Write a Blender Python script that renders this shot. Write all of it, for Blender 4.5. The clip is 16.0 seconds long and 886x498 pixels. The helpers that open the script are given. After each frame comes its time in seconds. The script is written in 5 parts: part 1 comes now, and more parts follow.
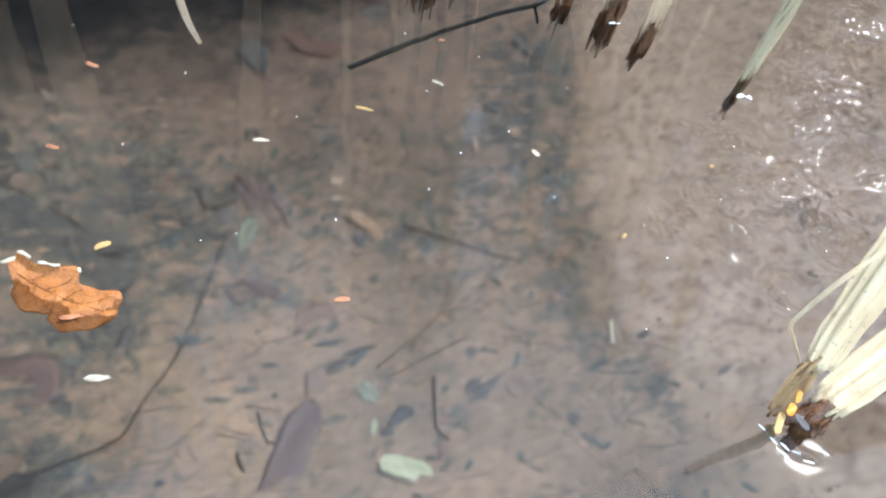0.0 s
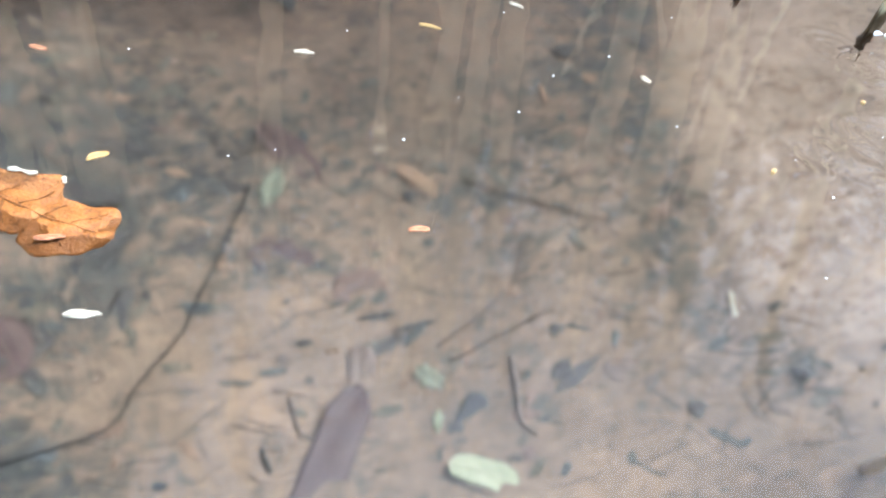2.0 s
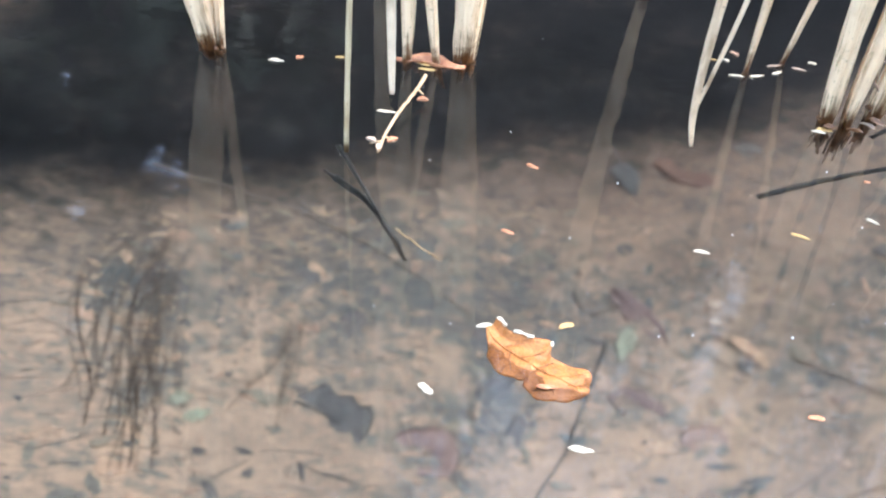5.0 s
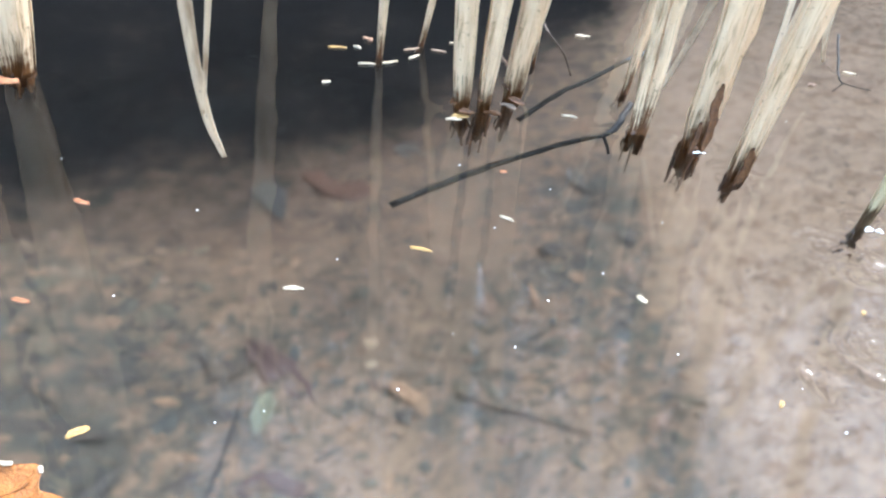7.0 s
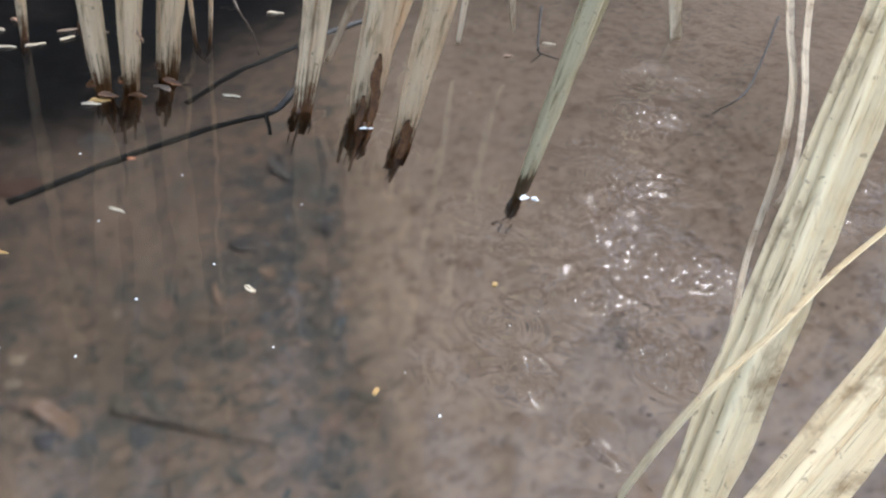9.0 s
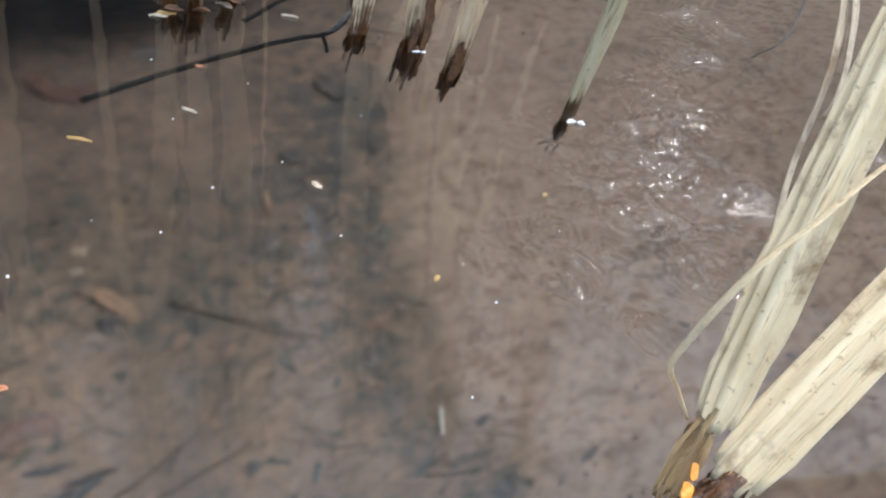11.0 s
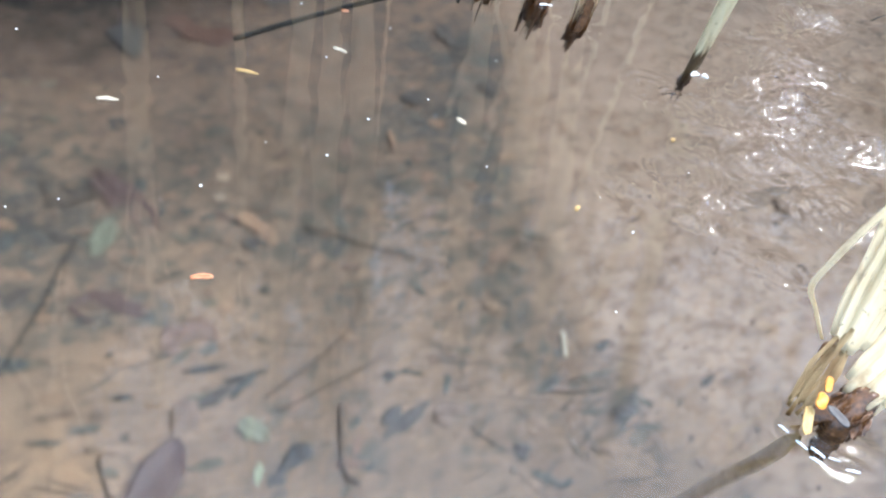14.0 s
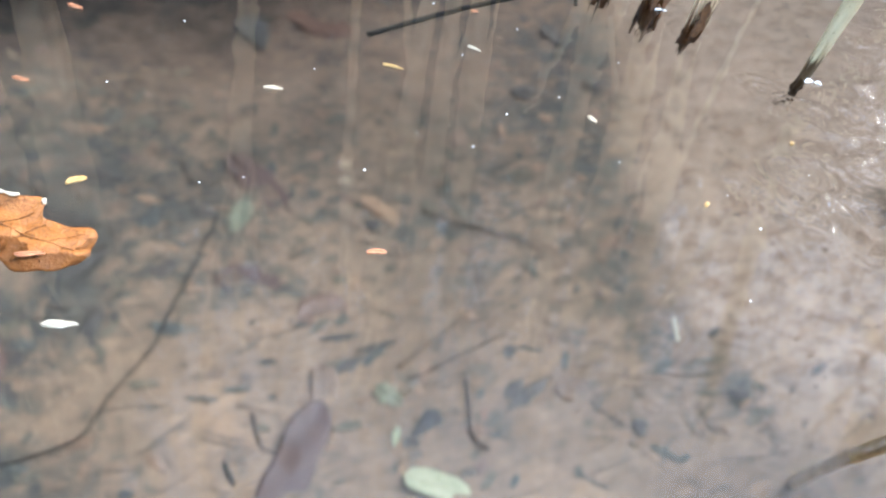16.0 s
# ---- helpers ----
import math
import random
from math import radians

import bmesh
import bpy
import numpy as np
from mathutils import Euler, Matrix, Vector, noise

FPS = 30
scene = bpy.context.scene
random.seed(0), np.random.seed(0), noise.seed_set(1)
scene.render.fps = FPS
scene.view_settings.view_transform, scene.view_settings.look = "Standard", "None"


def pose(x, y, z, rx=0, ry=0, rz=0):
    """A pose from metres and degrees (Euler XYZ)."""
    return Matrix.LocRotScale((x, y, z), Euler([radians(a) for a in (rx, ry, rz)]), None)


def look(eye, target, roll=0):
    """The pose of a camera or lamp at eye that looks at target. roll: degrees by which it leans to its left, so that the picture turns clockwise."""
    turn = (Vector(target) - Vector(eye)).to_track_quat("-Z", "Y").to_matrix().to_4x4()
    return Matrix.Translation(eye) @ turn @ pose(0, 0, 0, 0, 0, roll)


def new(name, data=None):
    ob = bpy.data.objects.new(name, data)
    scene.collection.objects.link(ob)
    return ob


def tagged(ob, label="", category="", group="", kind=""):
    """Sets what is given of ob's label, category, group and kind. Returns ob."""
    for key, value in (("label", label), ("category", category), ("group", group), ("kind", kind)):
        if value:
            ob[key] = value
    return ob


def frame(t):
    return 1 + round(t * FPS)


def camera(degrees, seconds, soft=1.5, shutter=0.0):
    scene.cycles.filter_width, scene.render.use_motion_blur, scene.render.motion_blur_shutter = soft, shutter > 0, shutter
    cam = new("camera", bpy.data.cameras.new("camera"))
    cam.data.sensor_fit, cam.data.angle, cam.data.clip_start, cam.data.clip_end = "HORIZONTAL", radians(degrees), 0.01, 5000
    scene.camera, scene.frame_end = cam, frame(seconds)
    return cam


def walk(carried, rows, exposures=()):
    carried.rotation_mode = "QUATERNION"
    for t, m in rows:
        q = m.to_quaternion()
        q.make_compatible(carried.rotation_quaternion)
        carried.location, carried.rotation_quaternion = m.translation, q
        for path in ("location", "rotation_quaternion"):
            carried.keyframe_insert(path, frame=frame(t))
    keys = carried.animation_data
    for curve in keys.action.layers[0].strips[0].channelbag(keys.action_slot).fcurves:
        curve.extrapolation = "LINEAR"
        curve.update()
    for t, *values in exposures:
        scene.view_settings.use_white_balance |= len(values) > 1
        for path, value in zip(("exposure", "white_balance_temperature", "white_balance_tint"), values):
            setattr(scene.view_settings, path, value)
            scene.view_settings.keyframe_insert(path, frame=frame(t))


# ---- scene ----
cam = camera(55.0, 16.0, soft=2.2)
# seconds, eye x y z, yaw (left), pitch (up), roll (left)
ROWS = [
    (0, -0.0293, -0.0249, 0.4468, -7.77, -45.77, 8.82),
    (0.5, -0.0431, 0.0472, 0.3110, -7.74, -43.47, 8.60),
    (1, -0.0729, 0.0473, 0.2669, -8.47, -42.63, 9.63),
    (1.5, -0.0671, 0.0412, 0.2596, -7.31, -42.07, 8.69),
    (2, -0.0680, 0.0293, 0.2802, -7.15, -41.83, 9.18),
    (2.5, -0.0767, 0.0214, 0.2867, -6.67, -41.22, 10.38),
    (3, -0.0970, -0.0138, 0.2944, -0.72, -40.91, 8.58),
    (3.5, -0.1662, -0.0586, 0.3185, 6.05, -39.26, 7.11),
    (3.7, -0.1962, -0.0690, 0.3422, 7.72, -38.55, 6.46),
    (4.12, -0.2200, -0.0784, 0.3682, 9.73, -37.72, 5.63),
    (4.54, -0.2207, -0.0808, 0.3864, 11.27, -37.00, 4.88),
    (4.96, -0.2050, -0.0773, 0.3964, 11.92, -36.36, 4.33),
    (5.38, -0.1799, -0.0685, 0.3979, 11.22, -35.82, 4.11),
    (5.8, -0.1524, -0.0553, 0.3905, 8.73, -35.36, 4.33),
    (6, -0.1343, -0.0450, 0.3823, 6.34, -35.07, 4.66),
    (6.5, -0.0913, 0.0228, 0.3654, -0.02, -34.78, 5.54),
    (7, -0.0729, 0.0885, 0.3284, -6.42, -34.17, 6.82),
    (7.5, -0.0482, 0.0943, 0.3343, -10.68, -34.14, 7.50),
    (8, 0.0379, 0.1035, 0.3144, -14.85, -33.51, 7.95),
    (8.5, 0.0733, 0.1075, 0.3110, -16.86, -33.38, 8.52),
    (8.7, 0.0803, 0.1092, 0.3103, -17.73, -33.10, 8.96),
    (9.12, 0.0867, 0.1097, 0.3098, -18.80, -33.00, 9.55),
    (9.54, 0.0865, 0.1065, 0.3096, -19.44, -33.38, 10.04),
    (9.96, 0.0811, 0.1001, 0.3084, -19.64, -34.00, 10.47),
    (10.38, 0.0721, 0.0908, 0.3050, -19.44, -34.65, 10.88),
    (10.8, 0.0607, 0.0791, 0.2982, -18.83, -35.11, 11.32),
    (11, 0.0512, 0.0689, 0.2910, -18.19, -35.33, 11.68),
    (11.5, 0.0268, 0.0452, 0.2819, -17.53, -35.98, 12.19),
    (12, 0.0047, 0.0356, 0.2812, -16.88, -36.67, 12.73),
    (12.5, -0.0018, 0.0347, 0.2818, -15.77, -36.88, 12.41),
    (13, -0.0039, 0.0398, 0.2830, -15.62, -37.23, 12.37),
    (13.5, -0.0063, 0.0339, 0.2838, -14.75, -37.58, 12.09),
    (14, -0.0004, 0.0288, 0.2855, -13.13, -37.97, 11.18),
    (14.5, -0.0049, 0.0196, 0.2867, -11.45, -38.04, 10.91),
    (15, -0.0273, 0.0037, 0.2960, -9.93, -38.30, 10.82),
    (15.5, -0.0571, -0.0047, 0.2950, -10.18, -38.42, 11.69),
    (16, -0.0628, -0.0026, 0.2967, -9.16, -38.85, 11.09),
]


def eye_pose(x, y, z, yaw, pitch, roll):
    return pose(x, y, z, 90 + pitch, 0, yaw) @ pose(0, 0, 0, 0, 0, roll)


EXPOSURES = [(0.0, 2.70, 6015, 10), (0.7, 2.98, 5955, 10), (3.0, 3.12, 6045, 11), (3.5, 3.16, 5985, 12), (6.0, 3.44, 5945, 13), (7.0, 3.18, 5915, 10), (7.5, 3.16, 6065, 12), (8.0, 2.64, 5965, 11),
             (8.5, 2.12, 6195, 14), (10.8, 2.08, 6265, 14), (11.5, 2.34, 6115, 12), (12.5, 2.70, 5995, 11), (16.0, 2.98, 5965, 10)]
walk(cam, [(t, eye_pose(*p)) for t, *p in ROWS], EXPOSURES)

# ---- light: bright overcast sky with a veiled sun high to the right ----
SUN_EL, SUN_AZ = 62.0, 66.0     # degrees above the horizon, clockwise from +y
world = bpy.data.worlds.new("overcast_sky")
scene.world = world
world.use_nodes = True
wn = world.node_tree.nodes
sky = wn.new("ShaderNodeTexSky")
sky.sky_type, sky.sun_disc = "NISHITA", False
sky.sun_elevation, sky.sun_rotation = radians(SUN_EL), radians(SUN_AZ)
sky.air_density, sky.dust_density, sky.ozone_density = 1.0, 3.0, 1.0
wn["Background"].inputs["Strength"].default_value = 0.14
cloud = wn.new("ShaderNodeHueSaturation")          # thin cloud bleaches the blue
cloud.inputs["Saturation"].default_value = 0.95
world.node_tree.links.new(sky.outputs["Color"], cloud.inputs["Color"])
veil = wn.new("ShaderNodeMix")                     # a thin even layer of cloud over all of it
veil.data_type = "RGBA"
veil.inputs[0].default_value = 0.6
veil.inputs[7].default_value = (2.4, 3.25, 4.25, 1)
world.node_tree.links.new(cloud.outputs["Color"], veil.inputs[6])
world.node_tree.links.new(veil.outputs[2], wn["Background"].inputs["Color"])

sun = new("sun", bpy.data.lights.new("sun", "SUN"))
sun.data.energy, sun.data.angle, sun.data.color = 0.75, radians(17), (1.0, 0.98, 0.95)
az, el = radians(SUN_AZ), radians(SUN_EL)
sun.matrix_world = look((0, 0, 0), (-math.sin(az) * math.cos(el), -math.cos(az) * math.cos(el), -math.sin(el)))
sun.location = (1.5, 0.5, 4)


# ---- materials ----
def nodes_of(name, rough=0.6, spec=0.4):
    m = bpy.data.materials.new(name)
    m.use_nodes = True
    n, l = m.node_tree.nodes, m.node_tree.links
    b = n["Principled BSDF"]
    b.inputs["Roughness"].default_value = rough
    b.inputs["Specular IOR Level"].default_value = spec
    return m, n, l, b


def ramp(n, l, src, stops):
    r = n.new("ShaderNodeValToRGB")
    e = r.color_ramp.elements
    while len(e) < len(stops):
        e.new(0.5)
    for k, (p, c) in zip(e, stops):
        k.position, k.color = p, (*c, 1)
    l.new(src, r.inputs["Fac"])
    return r.outputs["Color"]


def noise_tex(n, l, coord, scale, detail=4, rough=0.6, stretch=None):
    t = n.new("ShaderNodeTexNoise")
    t.inputs["Scale"].default_value, t.inputs["Detail"].default_value = scale, detail
    t.inputs["Roughness"].default_value = rough
    if stretch:
        mp = n.new("ShaderNodeMapping")
        mp.inputs["Scale"].default_value = stretch
        l.new(coord, mp.inputs["Vector"])
        coord = mp.outputs["Vector"]
    l.new(coord, t.inputs["Vector"])
    return t.outputs["Fac"]


def blend(n, l, fac, a, b, kind="MIX"):
    m = n.new("ShaderNodeMix")
    m.data_type, m.blend_type = "RGBA", kind
    for socket, v in ((m.inputs[0], fac), (m.inputs[6], a), (m.inputs[7], b)):
        if isinstance(v, (int, float)):
            socket.default_value = v
        elif isinstance(v, tuple):
            socket.default_value = (*v, 1)
        else:
            l.new(v, socket)
    return m.outputs[2]


def bump(n, l, b, height, strength, distance):
    p = n.new("ShaderNodeBump")
    p.inputs["Strength"].default_value, p.inputs["Distance"].default_value = strength, distance
    l.new(height, p.inputs["Height"])
    l.new(p.outputs["Normal"], b.inputs["Normal"])


def leaf_material(name, dark, mid, light, rough=0.7, scale=90.0, veins=0.5, silt=0.0):
    """Leaf skin: blotches at two scales and fine relief."""
    m, n, l, b = nodes_of(name, rough, 0.3)
    tc = n.new("ShaderNodeTexCoord").outputs["Object"]
    info = n.new("ShaderNodeObjectInfo").outputs["Random"]
    big = noise_tex(n, l, tc, scale * 0.5, 5)
    fine = noise_tex(n, l, tc, scale * 4, 3)
    mixed = blend(n, l, 0.35, big, fine)
    col = ramp(n, l, mixed, [(0.32, dark), (0.5, mid), (0.68, light)])
    tint = ramp(n, l, info, [(0.0, (0.75, 0.78, 0.8)), (1.0, (1.15, 1.1, 1.05))])
    col = blend(n, l, 1.0, col, tint, "MULTIPLY")
    if silt:                                       # fine tan silt settled in drifts
        at = n.new("ShaderNodeNewGeometry").outputs["Position"]
        drift = blend(n, l, 0.4, noise_tex(n, l, at, 45, 4), noise_tex(n, l, at, 240, 3))
        dust = ramp(n, l, drift, [(0.36, (silt * 0.45,) * 3), (0.60, (silt,) * 3)])
        col = blend(n, l, dust, col, (0.130, 0.096, 0.073))
    l.new(col, b.inputs["Base Color"])
    bump(n, l, b, mixed, veins, 0.002)
    return m


def bark_material(name, dark, light, rough=0.65, scale=60, relief=0.7):
    m, n, l, b = nodes_of(name, rough, 0.4)
    tc = n.new("ShaderNodeTexCoord").outputs["Object"]
    a = noise_tex(n, l, tc, scale, 6, 0.7)
    f = noise_tex(n, l, tc, 400, 3)
    mixed = blend(n, l, 0.4, a, f)
    l.new(ramp(n, l, mixed, [(0.35, dark), (0.65, light)]), b.inputs["Base Color"])
    bump(n, l, b, mixed, relief, 0.003)
    return m


def straw_material(name, pale, mid, stain, stain_top=0.03, rise=0.0):
    """Dead reed: long fibres, uneven bleaching, a wet brown stain that climbs from the water line."""
    m, n, l, b = nodes_of(name, 0.62, 0.35)
    uv = n.new("ShaderNodeUVMap").outputs["UV"]
    tc = n.new("ShaderNodeTexCoord").outputs["Object"]
    geo = n.new("ShaderNodeNewGeometry")
    fib = noise_tex(n, l, uv, 4, 4, 0.6, (5.0, 0.5, 1))
    fine = noise_tex(n, l, uv, 14, 3, 0.6, (14.0, 0.5, 1))
    patch = noise_tex(n, l, tc, 28, 4)
    streak = blend(n, l, 0.5, fib, fine)
    col = ramp(n, l, streak, [(0.34, mid), (0.48, pale), (0.75, tuple(min(0.85, c * 1.12) for c in pale))])
    col = blend(n, l, ramp(n, l, patch, [(0.52, (0, 0, 0)), (0.75, (0.55, 0.55, 0.55))]), col, mid)
    # dark slits between the fibres
    slit = ramp(n, l, fib, [(0.33, (0.8, 0.8, 0.8)), (0.39, (0, 0, 0))])
    col = blend(n, l, slit, col, (0.16, 0.10, 0.045))
    # brown mildew specks and long weathered streaks
    speck = noise_tex(n, l, tc, 210, 3, 0.6)
    col = blend(n, l, ramp(n, l, speck, [(0.64, (0, 0, 0)), (0.70, (0.55, 0.55, 0.55))]), col, (0.20, 0.11, 0.045))
    weather = noise_tex(n, l, tc, 26, 4, 0.65, (1.6, 1.6, 0.35))
    col = blend(n, l, ramp(n, l, weather, [(0.52, (0, 0, 0)), (0.66, (0.7, 0.7, 0.7))]), col, (0.27, 0.15, 0.06))
    sep = n.new("ShaderNodeSeparateXYZ")
    l.new(geo.outputs["Position"], sep.inputs[0])
    tongue = noise_tex(n, l, uv, 3, 3, 0.6, (4.0, 0.35, 1))
    rag = n.new("ShaderNodeMath")
    rag.operation = "MULTIPLY_ADD"
    l.new(blend(n, l, 0.5, patch, tongue), rag.inputs[0])
    rag.inputs[1].default_value = -stain_top * 3.4
    l.new(sep.outputs["Z"], rag.inputs[2])
    wet = n.new("ShaderNodeMapRange")
    wet.inputs["From Min"].default_value, wet.inputs["From Max"].default_value = rise - stain_top * 1.52, rise - stain_top * 1.24
    wet.inputs["To Min"].default_value, wet.inputs["To Max"].default_value = 1.0, 0.0
    l.new(rag.outputs[0], wet.inputs["Value"])
    stained = ramp(n, l, patch, [(0.38, tuple(c * 0.45 for c in stain)), (0.62, stain)])
    col = blend(n, l, wet.outputs[0], col, stained)
    l.new(col, b.inputs["Base Color"])
    rr = n.new("ShaderNodeMapRange")
    rr.inputs["To Min"].default_value, rr.inputs["To Max"].default_value = 0.62, 0.28
    l.new(wet.outputs[0], rr.inputs["Value"])
    l.new(rr.outputs[0], b.inputs["Roughness"])
    bump(n, l, b, streak, 0.6, 0.002)
    back = n.new("ShaderNodeBsdfTranslucent")      # thin dead leaf lets light through
    l.new(col, back.inputs["Color"])
    thin = n.new("ShaderNodeMixShader")
    thin.inputs[0].default_value = 0.35
    l.new(b.outputs[0], thin.inputs[1])
    l.new(back.outputs[0], thin.inputs[2])
    l.new(thin.outputs[0], n["Material Output"].inputs["Surface"])
    return m


def bed_material():
    """Silt: soft tan sand, grey-blue rotted mould where the litter gathers, dark mud with painted dimness at the back
    of the pool.
    """
    m, n, l, b = nodes_of("stream_silt", 0.9, 0.15)
    pos = n.new("ShaderNodeTexCoord").outputs["Object"]

    def field(name):
        a = n.new("ShaderNodeAttribute")
        a.attribute_name = name
        return a.outputs["Fac"]

    def sums(src, k, base):
        q = n.new("ShaderNodeMath")
        q.operation = "MULTIPLY_ADD"
        l.new(src, q.inputs[0])
        q.inputs[1].default_value = k
        if isinstance(base, (int, float)):
            q.inputs[2].default_value = base
        else:
            l.new(base, q.inputs[2])
        return q.outputs[0]

    turn = n.new("ShaderNodeMapping")                  # fibres lie mostly one way
    turn.inputs["Rotation"].default_value = (0, 0, radians(-24))
    l.new(pos, turn.inputs["Vector"])
    lay = turn.outputs["Vector"]
    broad = noise_tex(n, l, pos, 9, 3, 0.5)
    mid = noise_tex(n, l, lay, 36, 3, 0.55, (1.0, 1.35, 1.0))
    small = blend(n, l, 0.45, noise_tex(n, l, lay, 80, 3, 0.6, (1.0, 2.4, 1.0)), noise_tex(n, l, pos, 95, 3, 0.6))
    grain = noise_tex(n, l, pos, 420, 3)
    crumbs = noise_tex(n, l, pos, 150, 3, 0.65)
    sand = ramp(n, l, blend(n, l, 0.3, broad, mid), [(0.34, (0.146, 0.107, 0.079)), (0.5, (0.199, 0.143, 0.102)), (0.66, (0.278, 0.185, 0.119))])
    shelf = ramp(n, l, noise_tex(n, l, pos, 55, 6, 0.65), [(0.36, (0.19, 0.131, 0.095)), (0.47, (0.281, 0.206, 0.154)), (0.60, (0.332, 0.244, 0.184))])
    sand = blend(n, l, field("pink"), sand, shelf)
    sand = blend(n, l, field("russet"), sand, (0.150, 0.102, 0.076))
    sand = blend(n, l, ramp(n, l, small, [(0.51, (0, 0, 0)), (0.66, (0.55, 0.55, 0.55))]), sand, (0.085, 0.076, 0.066))
    sand = blend(n, l, ramp(n, l, small, [(0.32, (0.50, 0.50, 0.50)), (0.47, (0, 0, 0))]), sand, (0.31, 0.206, 0.134))
    fleck = ramp(n, l, crumbs, [(0.60, (0, 0, 0)), (0.72, (0.55, 0.55, 0.55))])
    sand = blend(n, l, fleck, sand, (0.105, 0.088, 0.074))
    muck = ramp(n, l, blend(n, l, 0.4, mid, crumbs), [(0.34, (0.018, 0.030, 0.035)), (0.52, (0.036, 0.051, 0.054)), (0.70, (0.080, 0.080, 0.071))])
    amount = sums(mid, 2.0, sums(small, 1.3, sums(field("muck"), 1.0, -1.65)))
    mask = n.new("ShaderNodeMapRange")
    mask.interpolation_type = "SMOOTHSTEP"
    mask.inputs["From Min"].default_value, mask.inputs["From Max"].default_value = 0.20, 1.10
    mask.inputs["To Max"].default_value = 0.82
    l.new(amount, mask.inputs["Value"])
    bed = blend(n, l, mask.outputs[0], sand, muck)
    # dark mud tone that also carries the painted dimness of the deep pool
    mud_dim = n.new("ShaderNodeMapRange")
    mud_dim.interpolation_type = "SMOOTHSTEP"
    mud_dim.inputs["From Min"].default_value, mud_dim.inputs["From Max"].default_value = 0.10, 1.0
    l.new(sums(mid, 0.5, sums(field("mud_dim"), 1.0, -0.25)), mud_dim.inputs["Value"])
    mud_dim_tone = ramp(n, l, blend(n, l, 0.5, broad, mid), [(0.40, (0.005, 0.005, 0.0055)), (0.56, (0.009, 0.008, 0.008)), (0.70, (0.026, 0.020, 0.017))])
    bed = blend(n, l, mud_dim.outputs[0], bed, mud_dim_tone)
    l.new(bed, b.inputs["Base Color"])
    bump(n, l, b, blend(n, l, 0.5, small, grain), 0.5, 0.003)
    return m


def water_material():
    """Water: a mirror-smooth face, a slightly clouded view of the bed, and a faint pale film that paints in haze."""
    m, n, l, b = nodes_of("stream_water")
    n.remove(b)
    pos = n.new("ShaderNodeTexCoord").outputs["Object"]
    wave = n.new("ShaderNodeBump")
    wave.inputs["Strength"].default_value, wave.inputs["Distance"].default_value = 0.09, 0.004
    l.new(noise_tex(n, l, pos, 22, 2), wave.inputs["Height"])
    see = n.new("ShaderNodeBsdfRefraction")
    see.inputs["IOR"].default_value, see.inputs["Roughness"].default_value = 1.333, 0.138
    see.inputs["Color"].default_value = (0.66, 0.685, 0.68, 1)
    face = n.new("ShaderNodeBsdfGlossy")
    face.inputs["Roughness"].default_value = 0.028
    fres = n.new("ShaderNodeFresnel")
    fres.inputs["IOR"].default_value = 1.333
    for s in (see, face, fres):
        l.new(wave.outputs["Normal"], s.inputs["Normal"])
    body = n.new("ShaderNodeMixShader")
    l.new(fres.outputs[0], body.inputs[0])
    l.new(see.outputs[0], body.inputs[1])
    l.new(face.outputs[0], body.inputs[2])
    # pale diffuse film, added as a faint haze over the bed
    film = n.new("ShaderNodeBsdfDiffuse")
    film.inputs["Color"].default_value = (0.50, 0.55, 0.57, 1)
    mix = n.new("ShaderNodeMixShader")
    l.new(ramp(n, l, noise_tex(n, l, pos, 5, 4), [(0.35, (0, 0, 0)), (0.7, (0.0008, 0.0008, 0.0008))]), mix.inputs[0])
    l.new(body.outputs[0], mix.inputs[1])
    l.new(film.outputs[0], mix.inputs[2])
    l.new(mix.outputs[0], n["Material Output"].inputs["Surface"])
    return m


BED = bed_material()
WATER = water_material()
STRAW = straw_material("bleached_reed", (0.81, 0.615, 0.385), (0.53, 0.34, 0.15), (0.17, 0.070, 0.020), 0.070)
RUSTY = bark_material("rust_brown_wet_reed", (0.030, 0.013, 0.005), (0.18, 0.080, 0.030), 0.3, 150, 0.5)
STRAW_DRY = straw_material("dry_bleached_reed", (0.78, 0.65, 0.46), (0.56, 0.42, 0.25), (0.4, 0.28, 0.14), 0.0005)
STRAW_GREEN = straw_material("greenish_reed", (0.58, 0.48, 0.29), (0.42, 0.32, 0.16), (0.14, 0.085, 0.03), 0.03)
STRAW_LEAN = straw_material("olive_footed_reed", (0.66, 0.56, 0.34), (0.48, 0.38, 0.20), (0.15, 0.092, 0.040), 0.03, 0.014)
STRAW_TORN = straw_material("torn_tan_reed", (0.47, 0.32, 0.15), (0.23, 0.125, 0.04), (0.20, 0.11, 0.03), 0.012)
STRAW_NEAR = straw_material("pale_yellow_reed", (0.85, 0.70, 0.44), (0.62, 0.445, 0.205), (0.26, 0.13, 0.04), 0.020)
ROT = bark_material("rotten_wet_reed", (0.013, 0.007, 0.004), (0.15, 0.068, 0.026), 0.10, 210, 0.25)
FIBRE = bark_material("dark_root_fibre", (0.02, 0.014, 0.01), (0.09, 0.055, 0.03), 0.6)
BARK = bark_material("dark_wet_bark", (0.008, 0.008, 0.007), (0.036, 0.033, 0.027), 0.5)
TWIG = bark_material("brown_twig", (0.05, 0.035, 0.025), (0.15, 0.11, 0.08))
OLIVE = bark_material("olive_sunken_stalk", (0.22, 0.135, 0.055), (0.50, 0.34, 0.16))
TAN_TWIG = bark_material("tan_twig", (0.25, 0.15, 0.07), (0.48, 0.33, 0.18))
